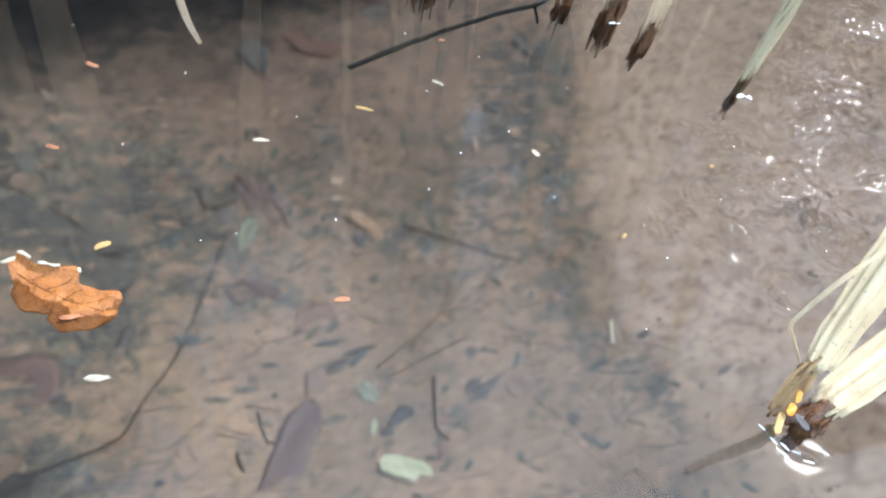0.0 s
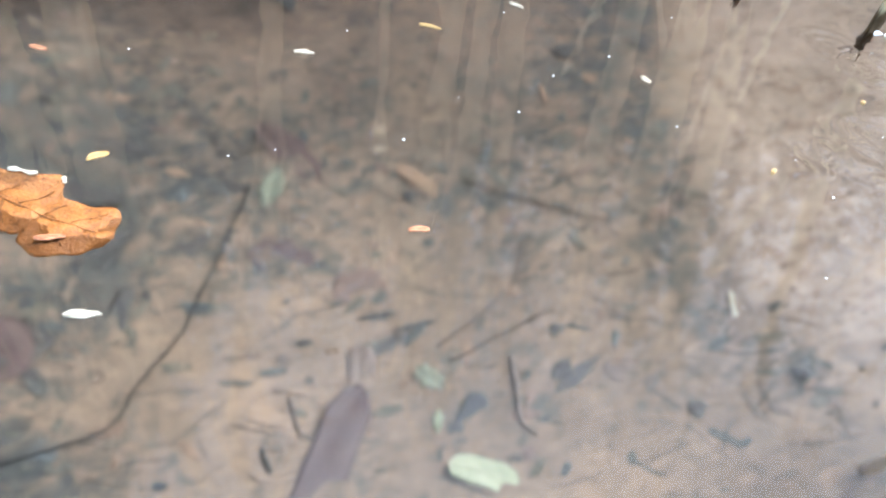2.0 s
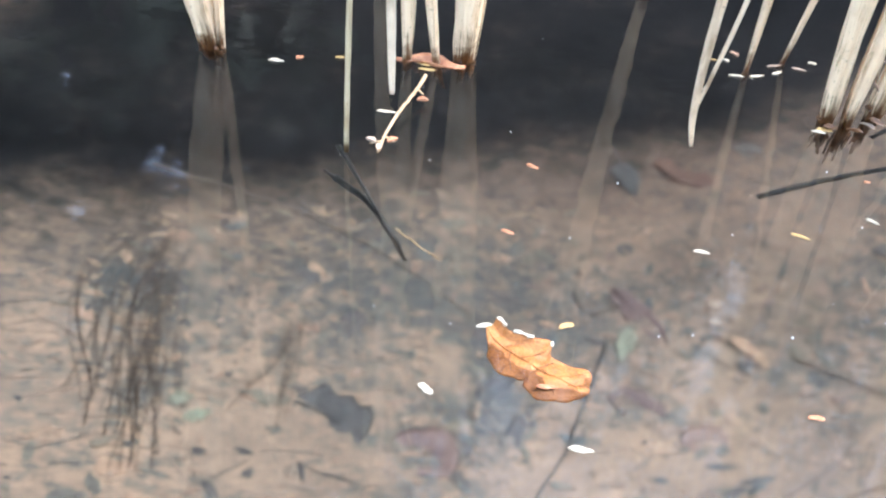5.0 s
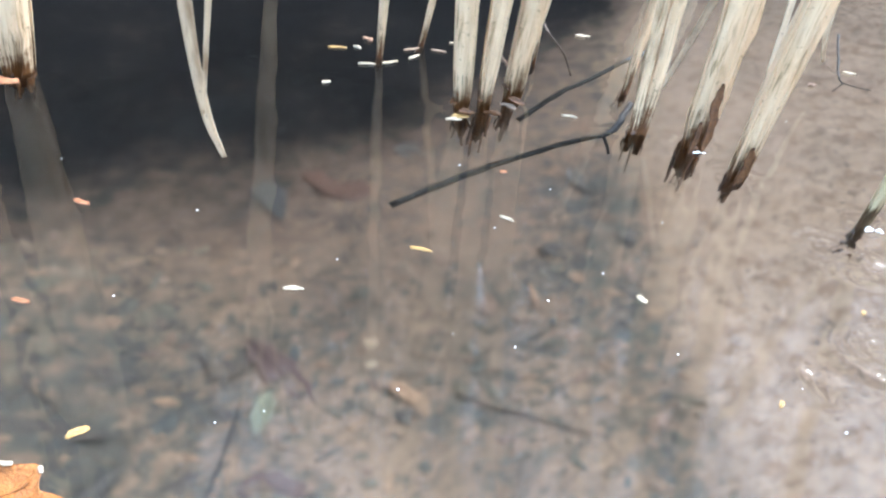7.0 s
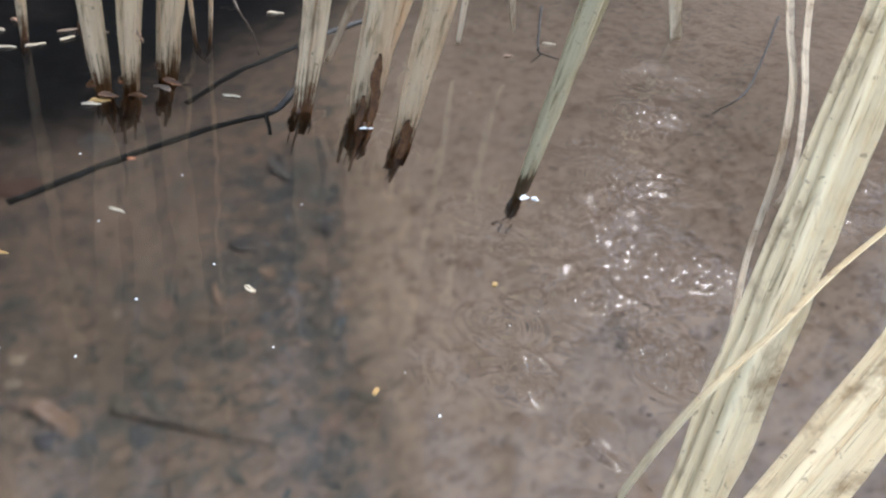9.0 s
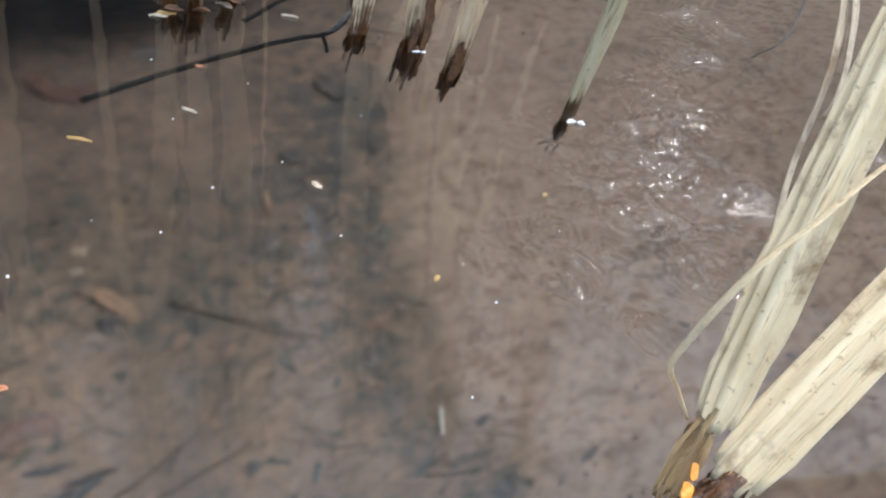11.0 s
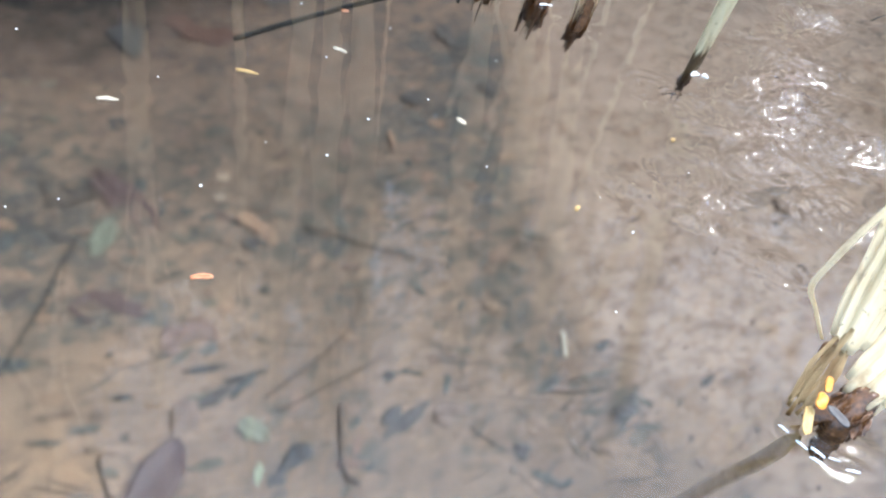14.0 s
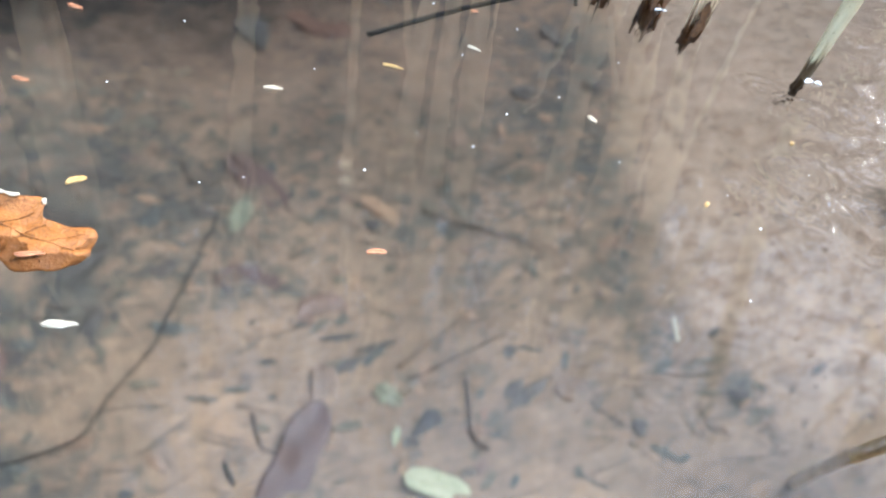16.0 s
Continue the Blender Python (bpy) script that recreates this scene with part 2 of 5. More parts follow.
OAK = leaf_material("orange_brown_dead_leaf", (0.10, 0.036, 0.008), (0.235, 0.085, 0.018), (0.33, 0.135, 0.036), 0.45, 150, 0.9)
AMBER = leaf_material("amber_leaflet", (0.40, 0.14, 0.015), (0.58, 0.22, 0.02), (0.68, 0.29, 0.04), 0.4)
RUST = leaf_material("rust_leaf", (0.20, 0.07, 0.03), (0.36, 0.15, 0.07), (0.48, 0.24, 0.12), 0.5)
YELLOW = leaf_material("yellow_leaflet", (0.33, 0.18, 0.05), (0.46, 0.29, 0.10), (0.56, 0.40, 0.18), 0.45, 200)
CREAM = leaf_material("cream_leaflet", (0.36, 0.29, 0.18), (0.50, 0.43, 0.31), (0.60, 0.55, 0.44), 0.5, 260)
SALMON = leaf_material("salmon_leaflet", (0.28, 0.10, 0.04), (0.40, 0.17, 0.08), (0.50, 0.26, 0.14), 0.45, 200)
PALE = leaf_material("pale_yellow_green_leaf", (0.20, 0.21, 0.13), (0.29, 0.295, 0.19), (0.37, 0.365, 0.26), 0.5, 45)
GREEN = leaf_material("faded_green_leaf", (0.11, 0.15, 0.10), (0.17, 0.21, 0.145), (0.23, 0.26, 0.19), 0.6, 60, silt=0.6)
ORANGE = leaf_material("sunken_orange_leaf", (0.22, 0.13, 0.075), (0.30, 0.185, 0.115), (0.37, 0.24, 0.15), 0.6, silt=0.35)
SLATE = leaf_material("black_rotted_leaf", (0.016, 0.022, 0.026), (0.030, 0.038, 0.043), (0.062, 0.066, 0.064), 0.6, 70, silt=0.55)
PURPLE = leaf_material("purple_brown_leaf", (0.060, 0.036, 0.036), (0.088, 0.053, 0.051), (0.12, 0.074, 0.067), 0.6, 60, silt=0.4)
SOOT = leaf_material("soot_black_leaf", (0.016, 0.020, 0.023), (0.028, 0.033, 0.036), (0.052, 0.054, 0.052), 0.6, 70, silt=0.28)
UMBER = leaf_material("umber_leaf", (0.09, 0.06, 0.045), (0.15, 0.10, 0.075), (0.21, 0.15, 0.11), 0.6, 60, silt=0.7)
BRICK = leaf_material("brick_red_leaf", (0.13, 0.075, 0.055), (0.18, 0.105, 0.08), (0.23, 0.14, 0.105), 0.6, 60, silt=0.7)
RUSSET = leaf_material("sunken_russet_leaf", (0.050, 0.023, 0.015), (0.066, 0.032, 0.021), (0.088, 0.046, 0.031), 0.6, 40, silt=0.12)
TAN = leaf_material("tan_leaf", (0.30, 0.21, 0.14), (0.40, 0.29, 0.20), (0.48, 0.36, 0.26), 0.6, silt=0.3)
FOLIAGE = leaf_material("dark_evergreen_leaf", (0.016, 0.025, 0.014), (0.028, 0.042, 0.022), (0.042, 0.060, 0.032), 0.6, 20)
WILLOW = leaf_material("grey_green_leaf", (0.016, 0.022, 0.019), (0.034, 0.044, 0.038), (0.060, 0.074, 0.064), 0.6, 20)
FLECK_WHITE, _n, _l, _b = nodes_of("white_fleck", 0.5)
_b.inputs["Base Color"].default_value = (0.82, 0.84, 0.82, 1)


# ---- mesh helpers ----
def smoothstep(a, b, v):
    k = min(1.0, max(0.0, (v - a) / (b - a)))
    return k * k * (3 - 2 * k)


def raw_mesh(name, verts, faces, mat, uvs=None, smooth=True):
    me = bpy.data.meshes.new(name)
    me.from_pydata(verts, [], faces)
    if uvs:
        layer = me.uv_layers.new(name="UVMap")
        for loop in me.loops:
            layer.data[loop.index].uv = uvs[loop.vertex_index]
    if smooth:
        for p in me.polygons:
            p.use_smooth = True
    me.materials.append(mat)
    me.update()
    return me


def part(name, me, parent, label="", m=None):
    ob = new(name, me)
    ob.parent = parent
    if m is not None:
        ob.matrix_basis = m
    return tagged(ob, label)


def thing(name, label, category, group="", m=None):
    ob = new(name)
    ob.empty_display_size = 0.02
    if m is not None:
        ob.matrix_basis = m
    return tagged(ob, label, category, group)


def tube(path, radii, sides=8, squash=1.0, ridges=0.0, seed=0, cap=True):
    """A tapered tube along a list of Vectors; returns verts, faces, uvs."""
    rng = random.Random(seed)
    verts, faces, uvs = [], [], []
    side = None
    length = 0.0
    for i, p in enumerate(path):
        ahead = (path[min(i + 1, len(path) - 1)] - path[max(i - 1, 0)]).normalized()
        if side is None:
            side = ahead.orthogonal().normalized()
        side = (side - ahead * side.dot(ahead)).normalized()
        over = ahead.cross(side)
        if i:
            length += (p - path[i - 1]).length
        for k in range(sides):
            a = 2 * math.pi * k / sides
            r = radii[i] * (1 + ridges * math.sin(3 * a + seed) * 0.5 + ridges * (rng.random() - 0.5))
            verts.append(p + side * (r * math.cos(a)) + over * (r * squash * math.sin(a)))
            uvs.append((k / sides, length * 10))
    for i in range(len(path) - 1):
        for k in range(sides):
            a, b = i * sides + k, i * sides + (k + 1) % sides
            faces.append((a, b, b + sides, a + sides))
    if cap:
        faces.append(tuple(range(sides))[::-1])
        top = (len(path) - 1) * sides
        faces.append(tuple(range(top, top + sides)))
    return verts, faces, uvs


def joined(pieces):
    verts, faces, uvs = [], [], []
    for v, f, u in pieces:
        k = len(verts)
        verts += v
        faces += [tuple(i + k for i in q) for q in f]
        uvs += u
    return verts, faces, uvs


def curve_path(points, steps=4, wobble=0.0, seed=0):
    """A smooth path through a few points."""
    rng = random.Random(seed)
    pts = [Vector(p) for p in points]
    out = []
    for i in range(len(pts) - 1):
        p0, p1, p2, p3 = pts[max(i - 1, 0)], pts[i], pts[i + 1], pts[min(i + 2, len(pts) - 1)]
        for s in range(steps):
            t = s / steps
            v = 0.5 * (2 * p1 + (p2 - p0) * t + (2 * p0 - 5 * p1 + 4 * p2 - p3) * t * t + (3 * p1 - p0 - 3 * p2 + p3) * t ** 3)
            if wobble and (i or s):
                v = v + Vector([rng.uniform(-wobble, wobble) for _ in range(3)])
            out.append(v)
    out.append(pts[-1])
    return out


def blade(path, widths, across, thick=0.0008, curl=0.25, columns=4, seed=0, ragged=0.0, uoff=0.0):
    """A ribbon leaf with thickness: path, width at each point, the direction of its width."""
    rng = random.Random(seed)
    rows = len(path)
    verts, uvs = [], []
    length = 0.0
    for i, p in enumerate(path):
        ahead = (path[min(i + 1, rows - 1)] - path[max(i - 1, 0)]).normalized()
        side = (across - ahead * across.dot(ahead)).normalized()
        up = side.cross(ahead)
        if i:
            length += (p - path[i - 1]).length
        for k in range(columns + 1):
            s = k / columns * 2 - 1
            w = widths[i] * 0.5 * (1 + ragged * (rng.random() - 0.5) * (abs(s) > 0.9))
            q = p + side * (s * w) + up * (curl * w * (s * s - 0.5))
            verts.append(q)
            uvs.append((uoff + k / columns, length * 10))
    n = len(verts)
    c = columns + 1
    for i in range(rows):
        for k in range(c):
            ahead = (path[min(i + 1, rows - 1)] - path[max(i - 1, 0)]).normalized()
            side = (across - ahead * across.dot(ahead)).normalized()
            verts.append(verts[i * c + k] - side.cross(ahead) * thick)
            uvs.append(uvs[i * c + k])
    faces = []
    for i in range(rows - 1):
        for k in range(columns):
            a = i * c + k
            faces.append((a, a + 1, a + 1 + c, a + c))
            faces.append((n + a, n + a + c, n + a + 1 + c, n + a + 1))
        for a in (i * c, i * c + columns):
            faces.append((a, a + c, n + a + c, n + a) if a == i * c else (a, n + a, n + a + c, a + c))
    for a in (0, (rows - 1) * c):
        for k in range(columns):
            faces.append((a + k, n + a + k, n + a + k + 1, a + k + 1))
    return verts, faces, uvs


def leaf_blade(length, width, lobes=0.0, lobe_count=3, tip=0.6, cup=0.1, wave=0.05, seed=0, rows=18, columns=6, thick=0.0006, round_end=False):
    """A flat leaf along +x round its middle: tapered outline, lobes, cupping, waves and a bent-up edge."""
    rng = random.Random(seed)
    ph = rng.uniform(0, 6.28)
    verts, uvs = [], []
    for i in range(rows + 1):
        s = i / rows
        if round_end:
            w = min(1.0, (s * (1 - s)) ** 0.5 * 2.6)
        else:
            w = math.sin(math.pi * min(1, s ** tip)) ** 0.75
        w = max(w, 0.02)
        for k in range(columns + 1):
            v = k / columns * 2 - 1
            lob = 1 + lobes * math.sin(s * math.pi * 2 * lobe_count + ph + (0.7 if v > 0 else 0)) + lobes * 0.6 * (rng.random() - 0.5) * (abs(v) > 0.99)
            y = v * w * lob * width * 0.5
            x = (s - 0.5) * length + lobes * 0.12 * length * abs(v) * math.cos(s * 6.28 * lobe_count + ph)
            z = cup * width * (v * v - 0.3) * w + wave * width * math.sin(7 * s + 3 * v + ph) + wave * width * 0.6 * (rng.random() - 0.5)
            verts.append(Vector((x, y, z)))
            uvs.append((k / columns, s))
    n, c = len(verts), columns + 1
    verts += [v - Vector((0, 0, thick)) for v in verts]
    uvs += uvs[:n]
    faces = []
    for i in range(rows):
        for k in range(columns):
            a = i * c + k
            faces.append((a, a + 1, a + 1 + c, a + c)[::-1])
            faces.append((n + a, n + a + c, n + a + 1 + c, n + a + 1)[::-1])
        a = i * c
        faces.append((a, a + c, n + a + c, n + a)[::-1])
        a = i * c + columns
        faces.append((a, n + a, n + a + c, a + c)[::-1])
    for a in (0, rows * c):
        for k in range(columns):
            faces.append((a + k, n + a + k, n + a + k + 1, a + k + 1))
    return verts, faces, uvs


# ---- the stream: bed, water, banks ----
def fbm(x, y, s, seed=0.0):
    return noise.fractal(Vector((x * s, y * s, seed)), 1.0, 2.0, 4)


def swell(x, y, s, seed=0.0):
    return noise.fractal(Vector((x * s, y * s, seed)), 1.0, 2.0, 2)


def bed_smooth(x, y):
    cx, cy = min(0.9, max(-0.8, x)), min(0.95, max(-0.15, y))
    z = -0.129 + 0.086 * cx - 0.468 * cy + 0.311 * cx * cx + 0.033 * cx * cy + 0.304 * cy * cy
    return -0.03 - 0.03 * math.log1p(math.exp((-0.03 - z) / 0.03))


def bank(x, y):
    far = smoothstep(1.3, 2.7, y + 0.12 * math.sin(2.1 * x)) * 1.1
    near = smoothstep(0.25, 0.9, -y - 0.07 * (1 + math.sin(2.7 * x + 0.8)) - 0.04 * math.sin(6.1 * x)) * 0.3
    left = smoothstep(1.15, 2.0, -x - 0.11 * (1 + math.sin(2.3 * y)) - 0.04 * math.sin(5.3 * y)) * 0.35
    right = smoothstep(1.3, 2.2, x - 0.12 * (1 + math.sin(2.9 * y + 2.0)) - 0.04 * math.sin(6.7 * y)) * 0.3
    return max(far, near, left, right)


def ground_z(x, y):
    return bed_smooth(x, y) + bank(x, y) + 0.004 * fbm(x, y, 9) + 0.0022 * fbm(x, y, 32, 5.0)


def bump_at(x, y, spots):
    return sum(k * math.exp(-(((x - cx) / rx) ** 2 + ((y - cy) / ry) ** 2)) for cx, cy, rx, ry, k in spots)


def shelf_edge(y):
    """Where the bare sand shelf begins: almost straight, swinging out towards the viewer."""
    return 0.218 + 0.10 * max(0.0, y - 0.68) + 0.052 * smoothstep(0.47, 0.40, y) + 0.025 * smoothstep(0.40, 0.34, y)


# litter hollows: place, reach and depth
HOLLOWS = [(-0.28, 0.41, 0.05, 0.035, 0.6), (-0.27, 0.31, 0.05, 0.04, 0.6), (-0.27, 0.485, 0.03, 0.05, 0.4), (-0.61, 0.475, 0.05, 0.03, 0.5), (-0.48, 0.565, 0.035, 0.03, 0.4), (-0.424, 0.522, 0.03, 0.04, 0.4),
           (-0.32, 0.56, 0.08, 0.025, 0.5), (-0.263, 0.515, 0.03, 0.04, 0.5), (-0.12, 0.507, 0.05, 0.03, 0.25), (-0.53, 0.36, 0.04, 0.06, 0.3), (-0.33, 0.255, 0.10, 0.035, 0.7), (-0.345, 0.575, 0.06, 0.035, 0.4), (-0.30, 0.445, 0.045, 0.05, 0.3), (-0.40, 0.64, 0.09, 0.07, 0.35), (-0.29, 0.70, 0.10, 0.05, 0.2), (-0.55, 0.47, 0.12, 0.07, 0.25), (-0.17, 0.56, 0.06, 0.05, 0.2), (-0.24, 0.61, 0.08, 0.06, 0.22), (-0.21, 0.49, 0.04, 0.04, 0.2)]
POOL_HOLLOWS = [(0.185, 0.68, 0.05, 0.08, 0.15), (0.14, 0.79, 0.06, 0.05, 0.3), (0.18, 0.87, 0.06, 0.05, 0.3), (-0.18, 0.655, 0.05, 0.035, 0.3), (0.15, 0.578, 0.05, 0.03, 0.10), (0.185, 0.485, 0.04, 0.035, 0.22),
                (0.232, 0.405, 0.05, 0.03, 0.22), (0.262, 0.37, 0.045, 0.035, 0.16), (0.165, 0.384, 0.06, 0.03, 0.08), (0.03, 0.545, 0.05, 0.02, 0.2), (0.02, 0.60, 0.05, 0.02, 0.3)]
BARE = [(-0.15, 0.40, 0.08, 0.06, 0.40), (0.02, 0.465, 0.07, 0.03, 0.42), (0.12, 0.335, 0.12, 0.035, 0.32), (0.12, 0.43, 0.06, 0.04, 0.12), (0.06, 0.53, 0.06, 0.03, 0.16), (-0.20, 0.79, 0.14, 0.07, 0.32), (-0.43, 0.36, 0.08, 0.06, 0.40), (-0.32, 0.50, 0.03, 0.03, 0.3), (0.05, 0.83, 0.06, 0.04, 0.3)]


def muck_at(x, y):
    """How much rotted litter lies in the silt, 0 to 1."""
    wx, wy = x + 0.016 * fbm(x, y, 16, 3.0), y + 0.016 * fbm(x, y, 16, 8.0)
    m = 0.345 + 0.12 * smoothstep(-0.15, -0.35, wx) + 0.08 * math.exp(-((wy - 0.675) / 0.075) ** 2) * smoothstep(-0.27, -0.17, wx) + 0.10 * smoothstep(-0.05, 0.06, wx) * smoothstep(0.38, 0.48, wy)
    m += bump_at(wx, wy, HOLLOWS) + bump_at(wx, wy, POOL_HOLLOWS) - bump_at(wx, wy, BARE)
    edge = shelf_edge(wy)
    m += 0.08 * math.exp(-((wx - edge + 0.03) / 0.03) ** 2)
    shelf = smoothstep(edge - 0.045, edge + 0.03, wx)
    m = m * (1 - shelf) + shelf * (0.06 + 0.30 * math.exp(-(((x - 0.42) / 0.10) ** 2 + ((y - 0.61) / 0.07) ** 2)) + 0.18 * math.exp(-(((x - 0.55) / 0.12) ** 2 + ((y - 0.82) / 0.06) ** 2)))
    return min(1.1, max(0.0, m + (0.55 - m) * smoothstep(0.02, 0.18, bank(x, y))))


def mud_dim_at(x, y):
    """Dark mud at the back of the pool, with depth and shade painted in."""
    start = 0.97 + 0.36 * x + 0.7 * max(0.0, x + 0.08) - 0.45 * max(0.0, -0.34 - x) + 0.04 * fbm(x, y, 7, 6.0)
    mould = smoothstep(0.03, 0.15, bank(x, y)) * (0.5 + 0.5 * smoothstep(0.9, 1.1, y) * smoothstep(1.2, 0.4, x))      # dark leaf mould; the far bank is darkened further to dim its reflection
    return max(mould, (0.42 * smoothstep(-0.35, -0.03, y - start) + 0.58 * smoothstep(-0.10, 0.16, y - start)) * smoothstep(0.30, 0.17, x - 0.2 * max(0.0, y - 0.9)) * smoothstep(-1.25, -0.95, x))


def pink_at(x, y):
    return (1 - smoothstep(0.01, 0.12, bank(x, y))) * 0.8 * smoothstep(shelf_edge(y) - 0.04, shelf_edge(y) + 0.05, x + 0.02 * fbm(x, y, 22, 2.0))


def russet_at(x, y):
    return (1 - smoothstep(0.01, 0.12, bank(x, y))) * 0.75 * smoothstep(0.68, 0.86, y + 0.03 * fbm(x, y, 9, 4.0)) * smoothstep(0.26, 0.18, x)


def axis_steps(lo, hi, fine, far):
    """Fine steps between lo and hi, then ever longer ones out to far."""
    mid = [lo + (hi - lo) * i / round((hi - lo) / fine) for i in range(round((hi - lo) / fine) + 1)]
    out, d, v = [], fine, 0.0
    while v < far:
        d *= 1.35
        v += d
        out.append(v)
    return [lo - v for v in reversed(out)] + mid + [hi + v for v in out]


def sheet(name, xs, ys, height, mat):
    verts = [(x, y, height(x, y)) for y in ys for x in xs]
    w = len(xs)
    faces = [(j * w + i, j * w + i + 1, (j + 1) * w + i + 1, (j + 1) * w + i) for j in range(len(ys) - 1) for i in range(w - 1)]
    return raw_mesh(name, verts, faces, mat)


gx, gy = axis_steps(-0.95, 1.1, 0.009, 400.0), axis_steps(-0.1, 1.35, 0.009, 400.0)
ground_me = sheet("ground", gx, gy, lambda x, y: ground_z(x, y) if abs(x) < 4 and abs(y) < 4 else 0.35, BED)
for field_name, rule, beyond in (("muck", muck_at, 0.5), ("mud_dim", mud_dim_at, 0.5), ("pink", pink_at, 0.0), ("russet", russet_at, 0.0)):
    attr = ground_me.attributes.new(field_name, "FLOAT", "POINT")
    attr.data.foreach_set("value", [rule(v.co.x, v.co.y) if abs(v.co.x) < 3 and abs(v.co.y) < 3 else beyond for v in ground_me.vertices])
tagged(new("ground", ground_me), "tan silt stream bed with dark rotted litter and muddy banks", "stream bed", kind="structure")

STEMS_AT_WATER = [(0.0066, 0.7977), (0.026, 0.798), (0.0555, 0.826), (0.1636, 0.772), (0.213, 0.757), (0.234, 0.702), (0.315, 0.633), (-0.654, 0.732), (-0.380, 0.806), (0.2365, 0.267), (0.243, 0.261), (0.250, 0.256), (0.258, 0.252), (0.266, 0.249)]


# where stones and litter under the run break the surface into small steep curls
RIFFLES = [(0.36, 0.56, 0.04), (0.322, 0.498, 0.032), (0.345, 0.435, 0.028), (0.27, 0.465, 0.022), (0.25, 0.433, 0.018), (0.275, 0.378, 0.018), (0.42, 0.65, 0.04), (0.41, 0.70, 0.03), (0.49, 0.78, 0.04), (0.42, 0.52, 0.035), (0.38, 0.43, 0.02), (0.57, 0.60, 0.03), (0.63, 0.67, 0.04), (0.385, 0.62, 0.025), (0.20, 0.45, 0.018), (0.55, 0.88, 0.06), (0.268, 0.60, 0.026), (0.281, 0.563, 0.026), (0.256, 0.48, 0.026)]


def water_z(x, y):
    z = 0.00012 * fbm(x, y, 14, 9.0)
    run = smoothstep(0.17, 0.25, x - 0.08 * smoothstep(0.47, 0.55, y)) * smoothstep(0.32, 0.39, y) * smoothstep(1.15, 0.85, y) * smoothstep(1.1, 0.8, x)
    if run > 0.001:
        patch = 0.05 + sum(math.exp(-((x - cx) ** 2 + (y - cy) ** 2) / s ** 2) for cx, cy, s in RIFFLES)
        patch = min(1.0, patch) ** 1.6 * smoothstep(-0.45, 0.15, fbm(x, y, 14, 2.0))
        wx, wy = x + 0.02 * fbm(x, y, 11, 4.0), y + 0.02 * fbm(x, y, 11, 7.0)
        curl = max(0.0, 1 - 2.8 * abs(fbm(wx, wy, 24, 1.0))) ** 3 + 0.6 * max(0.0, 1 - 2.8 * abs(fbm(wx, wy, 44, 5.0))) ** 3
        for cx, cy, s in RIFFLES:                      # small rings that spread where the run breaks
            d = math.hypot(x - cx, y - cy)
            if d < 1.5 * s and s > 0.024:
                d += 0.004 * fbm(x, y, 40, cx * 50)
                z += 0.00060 * smoothstep(-0.25, 0.25, fbm(x, y, 28, cy * 30)) * smoothstep(1.5 * s, 0.6 * s, d) * math.sin(6.283 * d / 0.0105)
        z += run * ((0.015 + patch) * (0.0066 * swell(wx, wy, 26, 1.0) + 0.0050 * swell(wx * 1.3, wy * 0.75, 60, 3.0)) + patch * 0.0044 * curl)
    # a ridge of water piled against the rotten foot of the near clump
    across, along = (x - 0.2455) * 0.72 + (y - 0.2515) * 0.69, (x - 0.2455) * 0.69 - (y - 0.2515) * 0.72
    if abs(across) < 0.02 and abs(along) < 0.035:
        z += 0.0030 * math.exp(-((across + 0.0015 * math.sin(along * 260)) / 0.0036) ** 2) * smoothstep(0.024, 0.010, abs(along)) * (1 + 0.5 * fbm(x, y, 120, 3.0))
    for sx, sy in STEMS_AT_WATER:
        d = math.hypot(x - sx, y - sy)
        if d < 0.05:
            z += (0.0005 if sy < 0.3 else 0.0014) * (1 + 0.7 * fbm(x, y, 90, 8.0)) * math.exp(-max(0.0, d - 0.012) / 0.006)
    return z


wx_steps = [-2.2, -1.9, -1.6] + [v for v in axis_steps(-0.95, 0.16, 0.012, 0.4) if v < 0.165] + [0.17 + 0.002 * i for i in range(245)] + [0.66 + 0.005 * i for i in range(34)]
wx_steps += [0.83 + 0.02 * i for i in range(26)] + [1.6, 1.9, 2.2]
wy_steps = [-1.2 + 0.1 * i for i in range(14)] + [0.2 + 0.002 * i for i in range(68)] + [0.336 + 0.0022 * i for i in range(295)] + [0.99 + 0.03 * i for i in range(24)] + [1.9, 2.2, 2.6]
water = new("water", sheet("water", wx_steps, wy_steps, water_z, WATER))
water.visible_shadow = False
tagged(water, "clear shallow stream water with a rippled run over the sand", "water", kind="structure")


